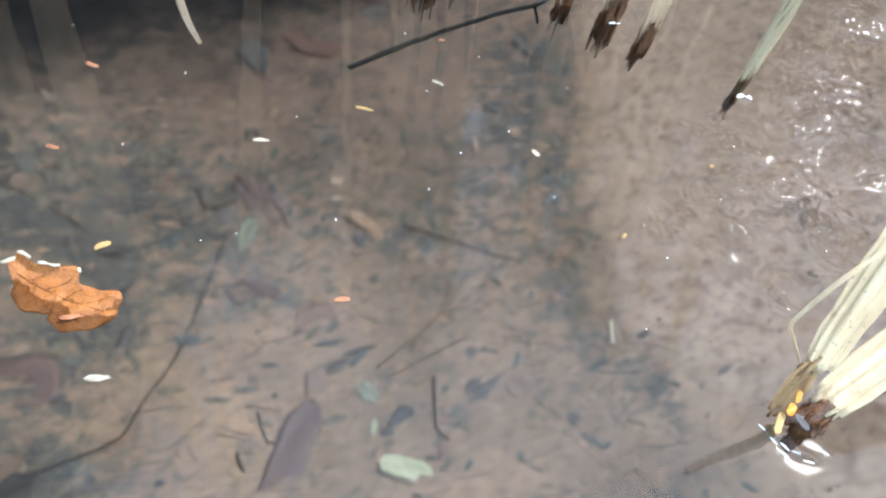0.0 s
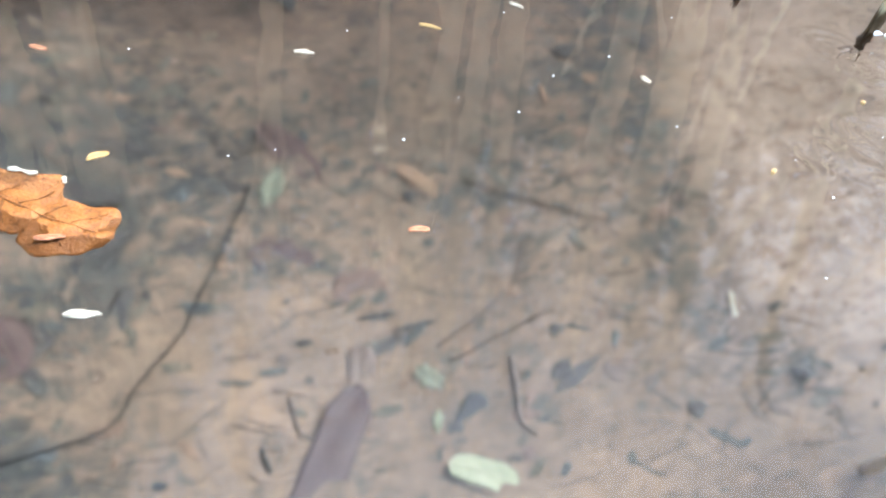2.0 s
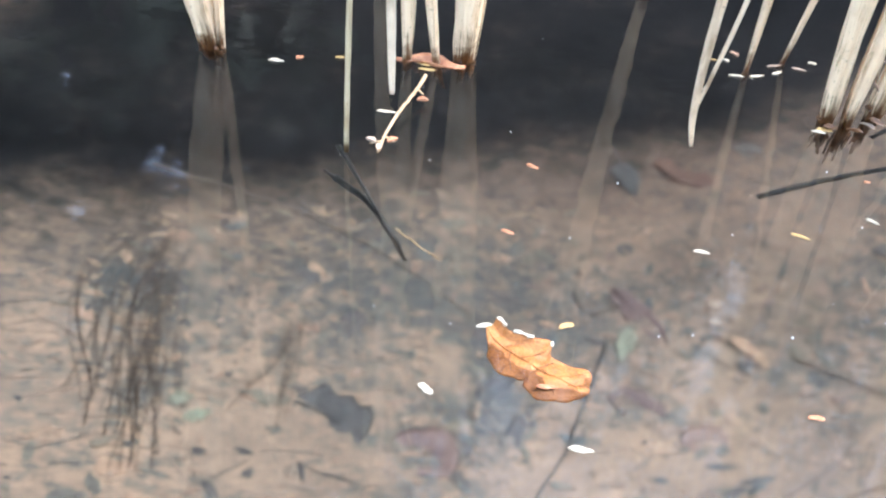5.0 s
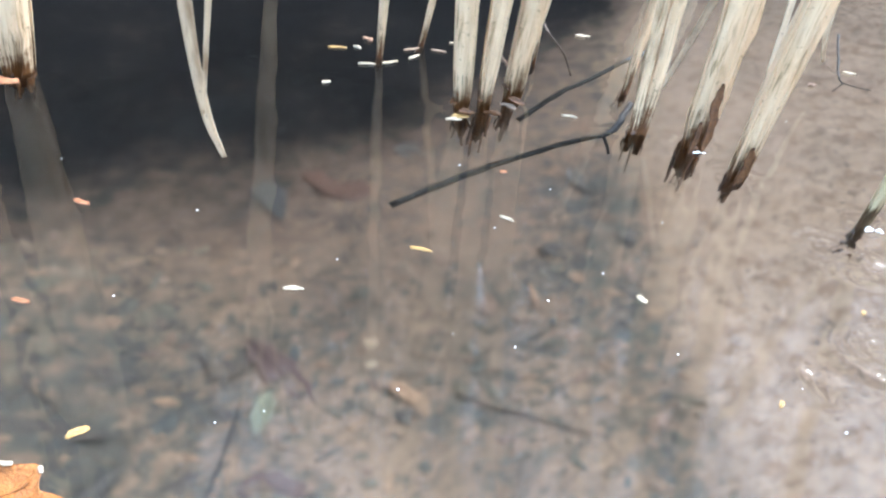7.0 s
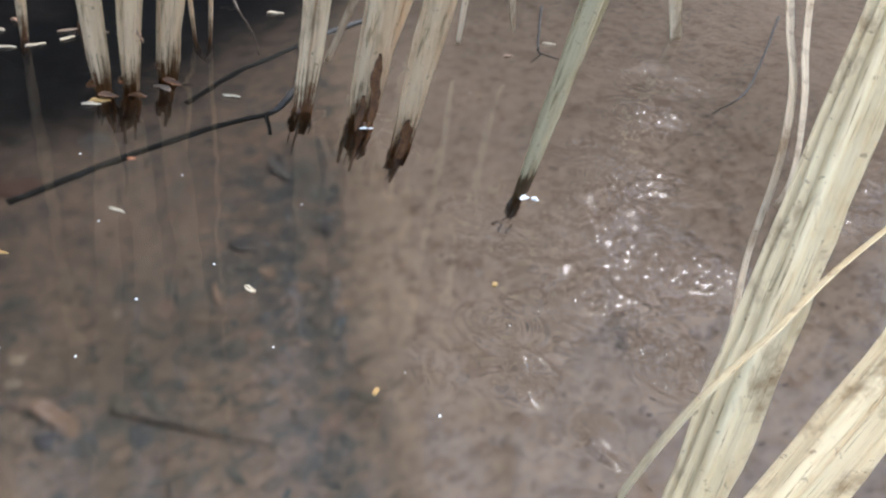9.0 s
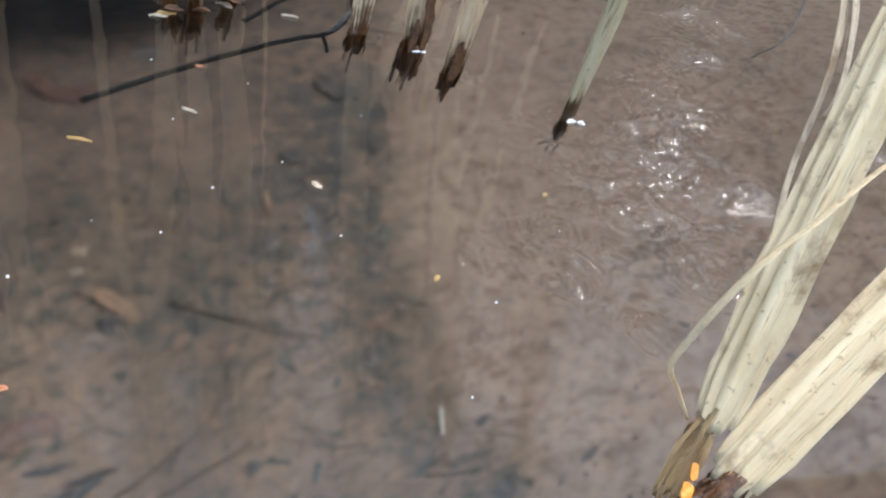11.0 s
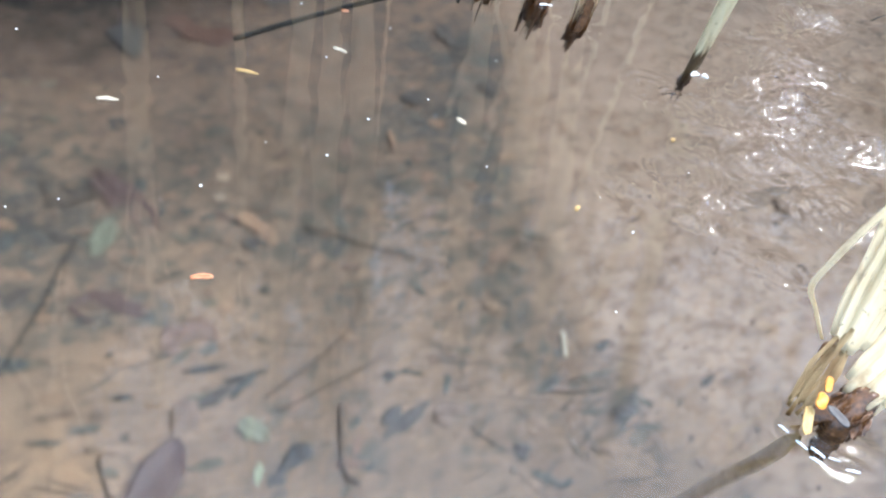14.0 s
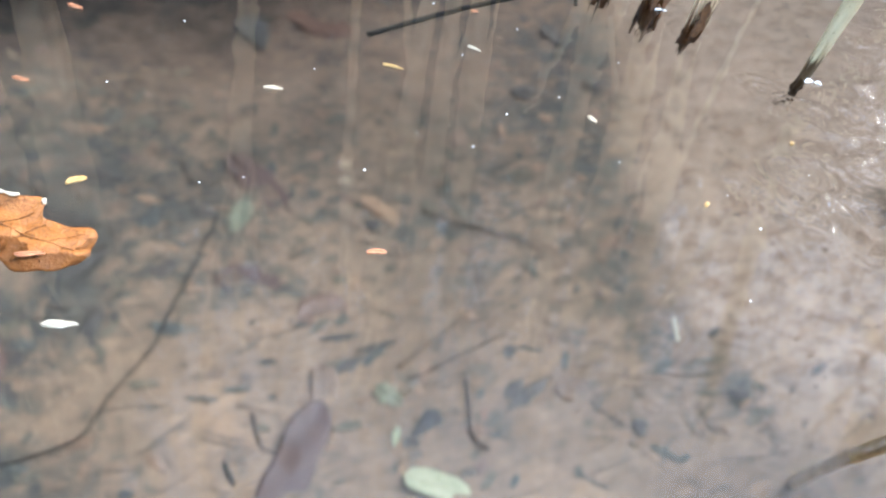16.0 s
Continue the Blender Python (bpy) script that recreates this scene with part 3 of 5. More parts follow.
# ---- reeds ----
def reed(label, base, slope, width, height, mat=STRAW, sheaths=3, seed=0, foot=-0.05, fray=7, group="reed stems in the water", bend=0.12, core=0.5, name="reed", foot_wide=1.0):
    """A dead reed: a flattened stalk wrapped in loose sheath leaves, with a frayed rotten foot."""
    rng = random.Random(seed)
    root = thing(name, label, "reed", group, pose(base[0], base[1], 0))
    sl = Vector((slope[0], slope[1], 1.0))
    turn = rng.uniform(-0.5, 0.5)
    across = Vector((math.cos(turn), math.sin(turn), 0))

    def at(h, drift=0.0):
        side = bend * max(0.0, h - 0.25) ** 2
        return sl * h + Vector((side * (0.6 + drift), -side * 0.3, 0))

    hs = [foot * 0.6, 0.0, 0.03, 0.07, 0.12] + [height * f for f in (0.25, 0.35, 0.48, 0.62, 0.8)]
    taper = [0.6, 0.68, 0.8, 0.95, 1.0, 0.97, 0.9, 0.8, 0.65, 0.45]
    part("stalk", raw_mesh("stalk", *tube_args(tube([at(h) for h in hs], [width * core * k for k in taper], 14, 0.62, 0.16, seed), mat)), root)
    for k in range(sheaths):
        off = (k - (sheaths - 1) / 2) / max(1, sheaths - 1) if sheaths > 1 else 0.0
        lift = rng.uniform(-0.012, 0.022)
        top = height * rng.uniform(0.75, 1.1)
        spread = off * width * 0.50
        wide = rng.uniform(0.42, 0.66)
        path, widths = [], []
        for i, h in enumerate([lift - 0.02, 0.015 + lift, 0.05, 0.1, 0.15, 0.40, 0.52, 0.68, 0.84, 1.0]):
            h = h if i < 5 else h * top
            out = Vector((across.x, across.y, 0)) * (spread * (0.7 + min(0.5, 3.5 * max(0, h)) + 0.5 * h + 1.5 * h * h)) + Vector((0, -1, 0)) * width * (0.34 - 0.12 * abs(off)) * (1 if k % 2 == 0 else -0.8)
            path.append(at(h, off * 1.5) + out + across * rng.uniform(-0.05, 0.05) * width)
            widths.append(width * wide * (0.72 + 0.5 * rng.random()) * ((0.35, 0.7, 0.85, 1.0, 1.0, 1.0)[i] if i < 6 else (1.15 - 0.10 * i)))
        v = blade(path, widths, across, 0.0012, 0.5, 5, seed + k, 0.25, k * 1.3)
        part("sheath", raw_mesh("sheath", *tube_args(v, mat)), root, "split papery leaf sheath")
    fr = []
    for k in range(fray):
        a = rng.uniform(0, 6.28)
        r = width * 0.32 * rng.random() ** 0.5
        p0 = sl * (foot * 0.35) + Vector((r * math.cos(a), r * 0.6 * math.sin(a), 0))
        d = (Vector((rng.uniform(-0.15, 0.15), rng.uniform(-0.15, 0.1), 0)) - sl) * rng.uniform(0.012, 0.05)
        fr.append(tube(curve_path([p0, p0 + d * 0.5 + Vector((rng.uniform(-1, 1), rng.uniform(-1, 1), 0)) * 0.003, p0 + d], 3), [0.0014, 0.0012, 0.0011, 0.0009, 0.0007, 0.0005, 0.0003], 5, 1, 0, k))
    splinters = [tube([sl * h for h in (foot * 0.8, foot * 0.5, foot * 0.2, -0.001, 0.006)], [width * foot_wide * k for k in (0.08, 0.22, 0.30, 0.33, 0.2)], 14, 0.75, 0.35, seed + 3)]
    for k in range(9):
        a = rng.uniform(0, 6.28)
        r = width * foot_wide * rng.uniform(0.15, 0.34)
        p0 = sl * (foot * 0.15) + Vector((r * math.cos(a), r * 0.7 * math.sin(a), 0))
        p1 = p0 * 0.9 + sl * (foot * rng.uniform(0.35, 1.1)) + Vector((rng.uniform(-0.002, 0.002), rng.uniform(-0.002, 0.002), 0))
        mid = (p0 + p1) / 2 + Vector((rng.uniform(-0.002, 0.002), 0, 0))
        splinters.append(tube([p0, mid, p1], [width * rng.uniform(0.06, 0.12), width * rng.uniform(0.05, 0.11), width * 0.045], 6, 0.45, 0.3, k))
    stub = part("foot", raw_mesh("foot", *tube_args(joined(splinters), RUSTY)), root, "rotten brown splintered foot")
    if fray:
        part("frayed_foot", raw_mesh("frayed_foot", *tube_args(joined(fr), FIBRE)), stub, "frayed dark rotten fibres under water")
    return root


def tube_args(v, mat):
    """verts, faces, material, uvs in the order that raw_mesh takes."""
    return v[0], v[1], mat, v[2]


reed("bleached straw-coloured dead reed stem standing in dark water", (0.0066, 0.7977), (-0.05, -0.06), 0.021, 0.72, seed=1, foot=-0.075)
reed("bleached split dead reed stem with brown wet base", (0.028, 0.797), (0.03, 0.0), 0.022, 0.78, seed=2, foot=-0.085, sheaths=4)
reed("straw-coloured dead reed stem with a rust-brown base", (0.0555, 0.824), (0.07, -0.03), 0.022, 0.7, seed=3, foot=-0.085)
reed("cream dead reed stem narrowing to a rotten foot", (0.1636, 0.772), (0.125, 0.30), 0.024, 0.62, seed=4, foot=-0.03, sheaths=3, core=0.34)
wounded = reed("thick cream dead reed stem with a brown hollow wound", (0.213, 0.757), (0.136, 0.19), 0.037, 0.66, seed=5, foot=-0.075, sheaths=4, fray=12)
stained = reed("cream dead reed stem leaning over the sand shelf", (0.2340, 0.702), (0.136, 0.02), 0.026, 0.56, seed=6, foot=-0.045, sheaths=3)


def rotten_streak(root, slope, side, front, heights, widths, seed):
    """A ragged brown rotten strip that runs up the face of a stem from the water."""
    path = curve_path([Vector((slope[0] * h + side + 0.0015 * math.sin(90 * h), slope[1] * h - front, h)) for h in heights], 3)
    ws = [max(0.0015, widths[0] + (widths[1] - widths[0]) * math.sin(math.pi * i / (len(path) - 1)) ** 0.8) for i in range(len(path))]
    part("rotten_streak", raw_mesh("rotten_streak", *tube_args(blade(path, ws, Vector((1, 0.1, 0)), 0.0012, 0.3, 4, seed, 0.9), RUSTY)), root, "sunken brown rotten streak")


rotten_streak(wounded, (0.136, 0.19), 0.002, 0.0195, (0.0, 0.018, 0.036, 0.050, 0.062), (0.002, 0.0075), 3)
rotten_streak(wounded, (0.136, 0.19), -0.007, 0.0185, (-0.004, 0.008, 0.018, 0.028), (0.002, 0.006), 4)
rotten_streak(stained, (0.136, 0.02), -0.003, 0.0145, (-0.004, 0.010, 0.022, 0.034), (0.002, 0.008), 5)
reed("pale greenish dead reed stem leaning in shallow water", (0.3150, 0.633), (0.14, -0.03), 0.021, 0.52, STRAW_LEAN, seed=7, foot=-0.055, sheaths=2, fray=3, foot_wide=0.7)
reed("pale thick reed stem standing in the pool", (-0.654, 0.732), (-0.098, -0.075), 0.034, 1.25, STRAW, seed=8, foot=-0.03, sheaths=3)
reed("thin pale reed shoot beside a thick stem", (-0.643, 0.735), (0.03, -0.01), 0.013, 0.9, STRAW, seed=9, foot=-0.02, sheaths=1, fray=3)
reed("thin bleached reed stem with a dark wet foot", (-0.440, 0.778), (-0.02, 0.03), 0.015, 1.1, seed=10, foot=-0.02, sheaths=2, fray=3)
reed("thin bleached reed stem leaning outward", (-0.408, 0.784), (-0.125, -0.02), 0.014, 1.0, seed=11, foot=-0.05, sheaths=1, fray=4)
reed("thick weathered reed stem with a brown base", (-0.380, 0.806), (0.016, 0.05), 0.036, 1.3, seed=12, foot=-0.04, sheaths=4)
reed("thin straw reed leaning among floating petals", (-0.025, 0.945), (0.16, -0.03), 0.011, 0.9, seed=13, foot=-0.03, sheaths=1, fray=2)
reed("thin brown-tipped reed among floating petals", (-0.068, 0.905), (0.03, 0.0), 0.010, 0.9, seed=14, foot=-0.03, sheaths=2, fray=3)
reed("thin pale reed at the back of the pool", (0.078, 0.925), (-0.10, 0.02), 0.006, 0.8, seed=15, foot=-0.03, sheaths=1, fray=2)
reed("thin pale reed at the back of the pool", (0.092, 0.922), (0.03, 0.02), 0.006, 0.8, seed=16, foot=-0.03, sheaths=1, fray=2)
reed("bleached reed stem at the far side of the run", (0.175, 0.86), (0.12, 0.10), 0.014, 1.0, seed=17, foot=-0.03, sheaths=2, fray=3)
reed("bleached reed stem further back in shade", (-0.55, 1.02), (0.05, 0.02), 0.024, 1.2, seed=18, foot=-0.03, sheaths=3, fray=3)
reed("bleached reed stem further back in shade", (-0.20, 1.12), (-0.06, 0.03), 0.022, 1.2, seed=19, foot=-0.03, sheaths=3, fray=3)


def hanging_blade(label, points, widths, mat=STRAW, across=(1, 0.2, 0), group="hanging dead leaves", name="hanging_leaf", curl=0.5):
    root = thing(name, label, "reed leaf", group)
    path = curve_path(points, 5)
    n = len(path)
    ws = [widths[0] + (widths[1] - widths[0]) * (i / (n - 1)) ** 0.7 for i in range(n)]
    part("leaf_blade", raw_mesh("leaf_blade", *tube_args(blade(path, ws, Vector(across), 0.0009, curl, 4, len(label), 0.15), mat)), root)
    return root


# each hangs from high in the reeds down to its tip
hanging_blade("broad pale reed leaf leaning out from the far margin", [(0.272, 1.406, 0.504), (0.298, 1.437, 0.44), (0.325, 1.47, 0.37), (0.378, 1.535, 0.236), (0.44, 1.60, 0.10)], (0.006, 0.034), STRAW_DRY, name="margin_leaf")
hanging_blade("pale reed leaf leaning out from the far margin", [(0.345, 1.38, 0.66), (0.36, 1.41, 0.58), (0.385, 1.45, 0.47), (0.43, 1.51, 0.30), (0.49, 1.58, 0.12)], (0.005, 0.026), STRAW_DRY, name="margin_leaf")
hanging_blade("narrow dead reed leaf hanging down to a curled tip", [(-0.1475, 0.484, 0.108), (-0.1535, 0.47, 0.145), (-0.1555, 0.452, 0.215), (-0.1515, 0.43, 0.335), (-0.1165, 0.55, 0.745), (-0.0665, 0.78, 0.895)], (0.0022, 0.010), STRAW_DRY)
hanging_blade("thin dead reed leaf folded beside another", [(-0.1535, 0.468, 0.14), (-0.1485, 0.458, 0.175), (-0.1405, 0.447, 0.235), (-0.1265, 0.45, 0.355), (-0.0965, 0.56, 0.745), (-0.0465, 0.78, 0.895)], (0.0015, 0.0045), STRAW_DRY)
hanging_blade("straight dead leaf hanging with a broken tip over the pool", [(-0.406, 0.608, 0.045), (-0.4075, 0.608, 0.08), (-0.410, 0.608, 0.16), (-0.415, 0.61, 0.30), (-0.42, 0.68, 0.62), (-0.415, 0.79, 0.8)], (0.004, 0.014), STRAW_DRY)
hanging_blade("thin straight straw dipping into the pool", [(-0.436, 0.567, 0), (-0.435, 0.567, 0.06), (-0.4325, 0.57, 0.16), (-0.4275, 0.576, 0.3), (-0.4245, 0.684, 0.62), (-0.4245, 0.804, 0.78)], (0.004, 0.006), STRAW_GREEN)
hanging_blade("pale cut reed leaf hanging over shallow water", [(0.627, 0.992, 0), (0.604, 0.984, 0.06), (0.574, 0.965, 0.12), (0.515, 0.955, 0.3), (0.465, 0.985, 0.6)], (0.016, 0.019), STRAW_DRY)
hanging_blade("white curled strip of reed leaf hanging down", [(0.394, 0.915, 0.028), (0.388, 0.915, 0.05), (0.385, 0.918, 0.09), (0.38, 0.93, 0.25), (0.33, 0.85, 0.6)], (0.003, 0.012), STRAW_DRY)
hanging_blade("short brown strip of reed leaf hanging down", [(0.33, 0.896, 0.02), (0.331, 0.897, 0.05), (0.332, 0.90, 0.1), (0.33, 0.92, 0.3), (0.30, 0.80, 0.6)], (0.004, 0.010), STRAW_DRY)
hanging_blade("thin leaf blade split from a cream reed", [(0.186, 0.795, 0.035), (0.20, 0.80, 0.07), (0.222, 0.81, 0.13), (0.26, 0.84, 0.25), (0.34, 0.92, 0.5)], (0.004, 0.010), STRAW_DRY)
hanging_blade("thin pale strip peeled from a leaning reed", [(0.249, 0.735, 0.035), (0.252, 0.737, 0.07), (0.262, 0.738, 0.14), (0.285, 0.735, 0.25), (0.33, 0.73, 0.5)], (0.003, 0.011), STRAW_DRY)
hanging_blade("long narrow dead leaf strip leaning past a broken stem", [(0.330, 0.375, 0.045), (0.345, 0.402, 0.066), (0.358, 0.425, 0.09), (0.373, 0.446, 0.13), (0.395, 0.485, 0.158), (0.415, 0.533, 0.18), (0.455, 0.62, 0.235), (0.52, 0.75, 0.36)], (0.0025, 0.0060), STRAW_DRY)
hanging_blade("thin pale dead leaf strip leaning past a broken stem", [(0.366, 0.428, 0.115), (0.376, 0.437, 0.13), (0.395, 0.472, 0.155), (0.414, 0.514, 0.18), (0.46, 0.60, 0.245), (0.53, 0.72, 0.38)], (0.0022, 0.0055), STRAW_DRY)


def near_clump():
    """The broken clump nearest the viewer: an upright stem torn at its base and a leaning one in a rotten hollow foot."""
    root = thing("reed_clump", "broken pale yellow reed stems on a black rotten foot", "reed")

    def stem(points, w, seed, strips, narrow, across, face):
        rng = random.Random(seed)
        path = curve_path(points, 6)
        n = len(path)
        grow = [narrow + (1 - narrow) * min(1, i / 7) for i in range(n)]
        part("stalk", raw_mesh("stalk", *tube_args(tube(path, [w * 0.40 * g for g in grow], 14, 0.5, 0.06, seed), STRAW_NEAR)), root)
        for k in range(strips):
            off = (k - (strips - 1) / 2) / strips * w
            start = (1, 0, 2, 0, 1)[k % 5]
            q = [p + across * (off * g) + face * (w * (0.20 + 0.05 * (k % 2))) for p, g in zip(path, grow)][start:]
            ws = [w * rng.uniform(0.30, 0.38) * g * (0.5, 0.85, 1.0)[min(i, 2)] for i, g in enumerate(grow[start:])]
            part("sheath", raw_mesh("sheath", *tube_args(blade(q, ws, across, 0.001, 0.35, 5, seed + k, 0.2, k * 1.7), STRAW_NEAR)), root, "pale split leaf sheath")

    stem([(0.268, 0.296, 0.020), (0.291, 0.3215, 0.056), (0.332, 0.367, 0.12), (0.386, 0.427, 0.205), (0.49, 0.542, 0.36)], 0.0235, 31, 5, 0.72, Vector((0.74, -0.67, 0)), Vector((-0.47, -0.53, 0.70)).normalized())
    stem([(0.267, 0.2705, 0.0105), (0.318, 0.2975, 0.046), (0.394, 0.338, 0.095), (0.51, 0.40, 0.172), (0.74, 0.52, 0.32)], 0.0275, 32, 5, 0.88, Vector((0.40, -0.85, 0.06)).normalized(), Vector((-0.52, -0.28, 0.80)).normalized())
    # the first stem tears into tan fibres that run down to the water
    rng = random.Random(12)
    line = Vector((0.72, -0.69, 0))
    for k in range(9):
        off = k / 8 - 0.5
        top = Vector((0.262, 0.291, 0.028)) + line * off * 0.0075 + Vector((0.3, 0.3, 1)) * rng.uniform(-0.002, 0.010)
        low = Vector((0.239, 0.2725, 0.003)) + line * off * 0.0085 + Vector((0.6, 0.55, 0.6)) * rng.uniform(-0.004, 0.008)
        mid = (top + low) / 2 + line * off * 0.004 + Vector((0, 0, rng.uniform(0, 0.003)))
        strip = blade(curve_path([low, mid, top], 4), [rng.uniform(0.0011, 0.0025) for _ in range(9)], line, 0.0008, 0.4, 3, k, 0.5, k * 0.7)
        part("torn_fibre", raw_mesh("torn_fibre", *tube_args(strip, STRAW_TORN)), root, "torn tan fibre at the stem base")

    def lump(name, label, points, radii, seed, mat=ROT):
        path = curve_path(points, 4)
        n = len(path)
        rr = [radii[min(len(radii) - 1, int(i / (n - 1) * (len(radii) - 1) + 0.5))] for i in range(n)]
        v, f, u = tube(path, rr, 22, 0.8, 0.06, seed)
        c = [path[i // 22] for i in range(len(v))]
        v = [p + (p - q) * (0.35 * noise.noise(p * 260) + 0.22 * noise.noise(p * 600)) for p, q in zip(v, c)]
        part(name, raw_mesh(name, *tube_args((v, f, u), mat)), root, label)

    lump("knot", "brown knot at the pinched stem", [(0.256, 0.292, 0.019), (0.259, 0.295, 0.023), (0.263, 0.298, 0.027)], [0.0016, 0.0034, 0.002], 1, RUSTY)
    lump("foot", "glossy black rotten hollow foot", [(0.252, 0.260, -0.020), (0.2555, 0.2625, -0.004), (0.261, 0.266, 0.006), (0.273, 0.2735, 0.014)], [0.005, 0.0070, 0.0082, 0.0090, 0.0090], 2)
    lump("rotten_web", "wet black rotten tissue between the stems", [(0.243, 0.268, 0.002), (0.249, 0.268, 0.006), (0.257, 0.266, 0.008)], [0.0025, 0.004, 0.005], 3)
    for k in range(16):                                # flaking skin round the rim of the hollow foot
        a = k / 16 * 6.28
        rim = Vector((0.262, 0.2665, 0.0075)) + Vector((0.40, -0.85, 0.06)) * (0.0098 * math.cos(a)) + Vector((-0.52, -0.28, 0.80)) * (0.0075 * math.sin(a)) + Vector((0.72, 0.385, 0.574)) * rng.uniform(-0.006, 0.010)
        v = leaf_blade(rng.uniform(0.007, 0.013), rng.uniform(0.003, 0.005), 0.15, 3, 0.7, 0.5, 0.12, 70 + k)
        part("rotten_flake", raw_mesh("rotten_flake", *tube_args(v, RUSTY if k % 3 else ROT)), root, "wet curled brown flake", pose(rim.x, rim.y, rim.z, rng.uniform(-60, 60), -32, 28 + rng.uniform(-25, 25)))
    part("sunken_stalk", raw_mesh("sunken_stalk", *tube_args(tube(curve_path([(0.243, 0.266, -0.010), (0.240, 0.272, -0.05), (0.238, 0.290, -0.12), (0.240, 0.312, ground_z(0.24, 0.312))], 4), [0.003, 0.0045, 0.0055, 0.006, 0.0065, 0.0065, 0.0065, 0.0065, 0.006, 0.006, 0.006, 0.006, 0.005], 8, 0.6, 0.25, 3), OLIVE)), root, "olive-brown stalk under water")
    loop = [(0.258, 0.300, 0.024), (0.249, 0.304, 0.040), (0.2425, 0.3065, 0.052), (0.247, 0.308, 0.066), (0.2557, 0.3106, 0.082), (0.2695, 0.315, 0.100), (0.286, 0.3225, 0.109), (0.3021, 0.330, 0.115), (0.3493, 0.359, 0.125), (0.42, 0.40, 0.13)]
    strand = curve_path(loop, 4)
    part("strand", raw_mesh("strand", *tube_args(blade(strand, [0.0014 + 0.0024 * min(1, i / 16) for i in range(len(strand))], Vector((0.4, -0.6, 0.5)), 0.0006, 0.4, 3, 4), STRAW_NEAR)), root, "thin curled leaf strand")
    return root


near_clump()


# ---- leaves ----
leaf_count = 0


def leaf(name, label, mat, x, y, angle, length, width, floating=False, z=None, lobes=0.04, lobe_count=3, tip=0.8, cup=0.10, wave=0.05, round_end=False, stalk=0.0, tilt=(0, 0), group="", rib=True, category="leaf"):
    """One dead leaf with its midrib and, if it has one, a stalk; it floats or rests on the bed."""
    global leaf_count
    leaf_count += 1
    zz = 0.0012 if floating else max(ground_z(x + dx, y + dy) for dx in (-0.004, 0, 0.004) for dy in (-0.004, 0, 0.004)) + (0.0022 if mat in (PALE, ORANGE, GREEN, TAN, CREAM) else -0.0004)
    if z is not None:
        zz = z
    root = thing(name, label, category, group, pose(x, y, zz, tilt[0], tilt[1], angle))
    if not floating:
        cup, wave = cup * 0.45, wave * 0.6
    v = leaf_blade(length, width, lobes, lobe_count, tip, cup, wave, leaf_count, 22 if length > 0.05 else 14, 8 if length > 0.05 else 5, 0.0007, round_end)
    part("leaf_blade", raw_mesh("leaf_blade", *tube_args(v, mat)), root)
    if rib:
        top = 0.0007 - cup * width * 0.3
        r = max(0.0004, width * 0.022)
        pts = [(-length * 0.5 - stalk, 0, top), (-length * 0.3, width * 0.02, top + 0.0006), (length * 0.1, 0, top + 0.0006), (length * 0.42, 0, top)]
        path = curve_path(pts, 4)
        part("midrib", raw_mesh("midrib", *tube_args(tube(path, [r * (1.3 - i / len(path)) for i in range(len(path))], 5), mat)), root)
    return root


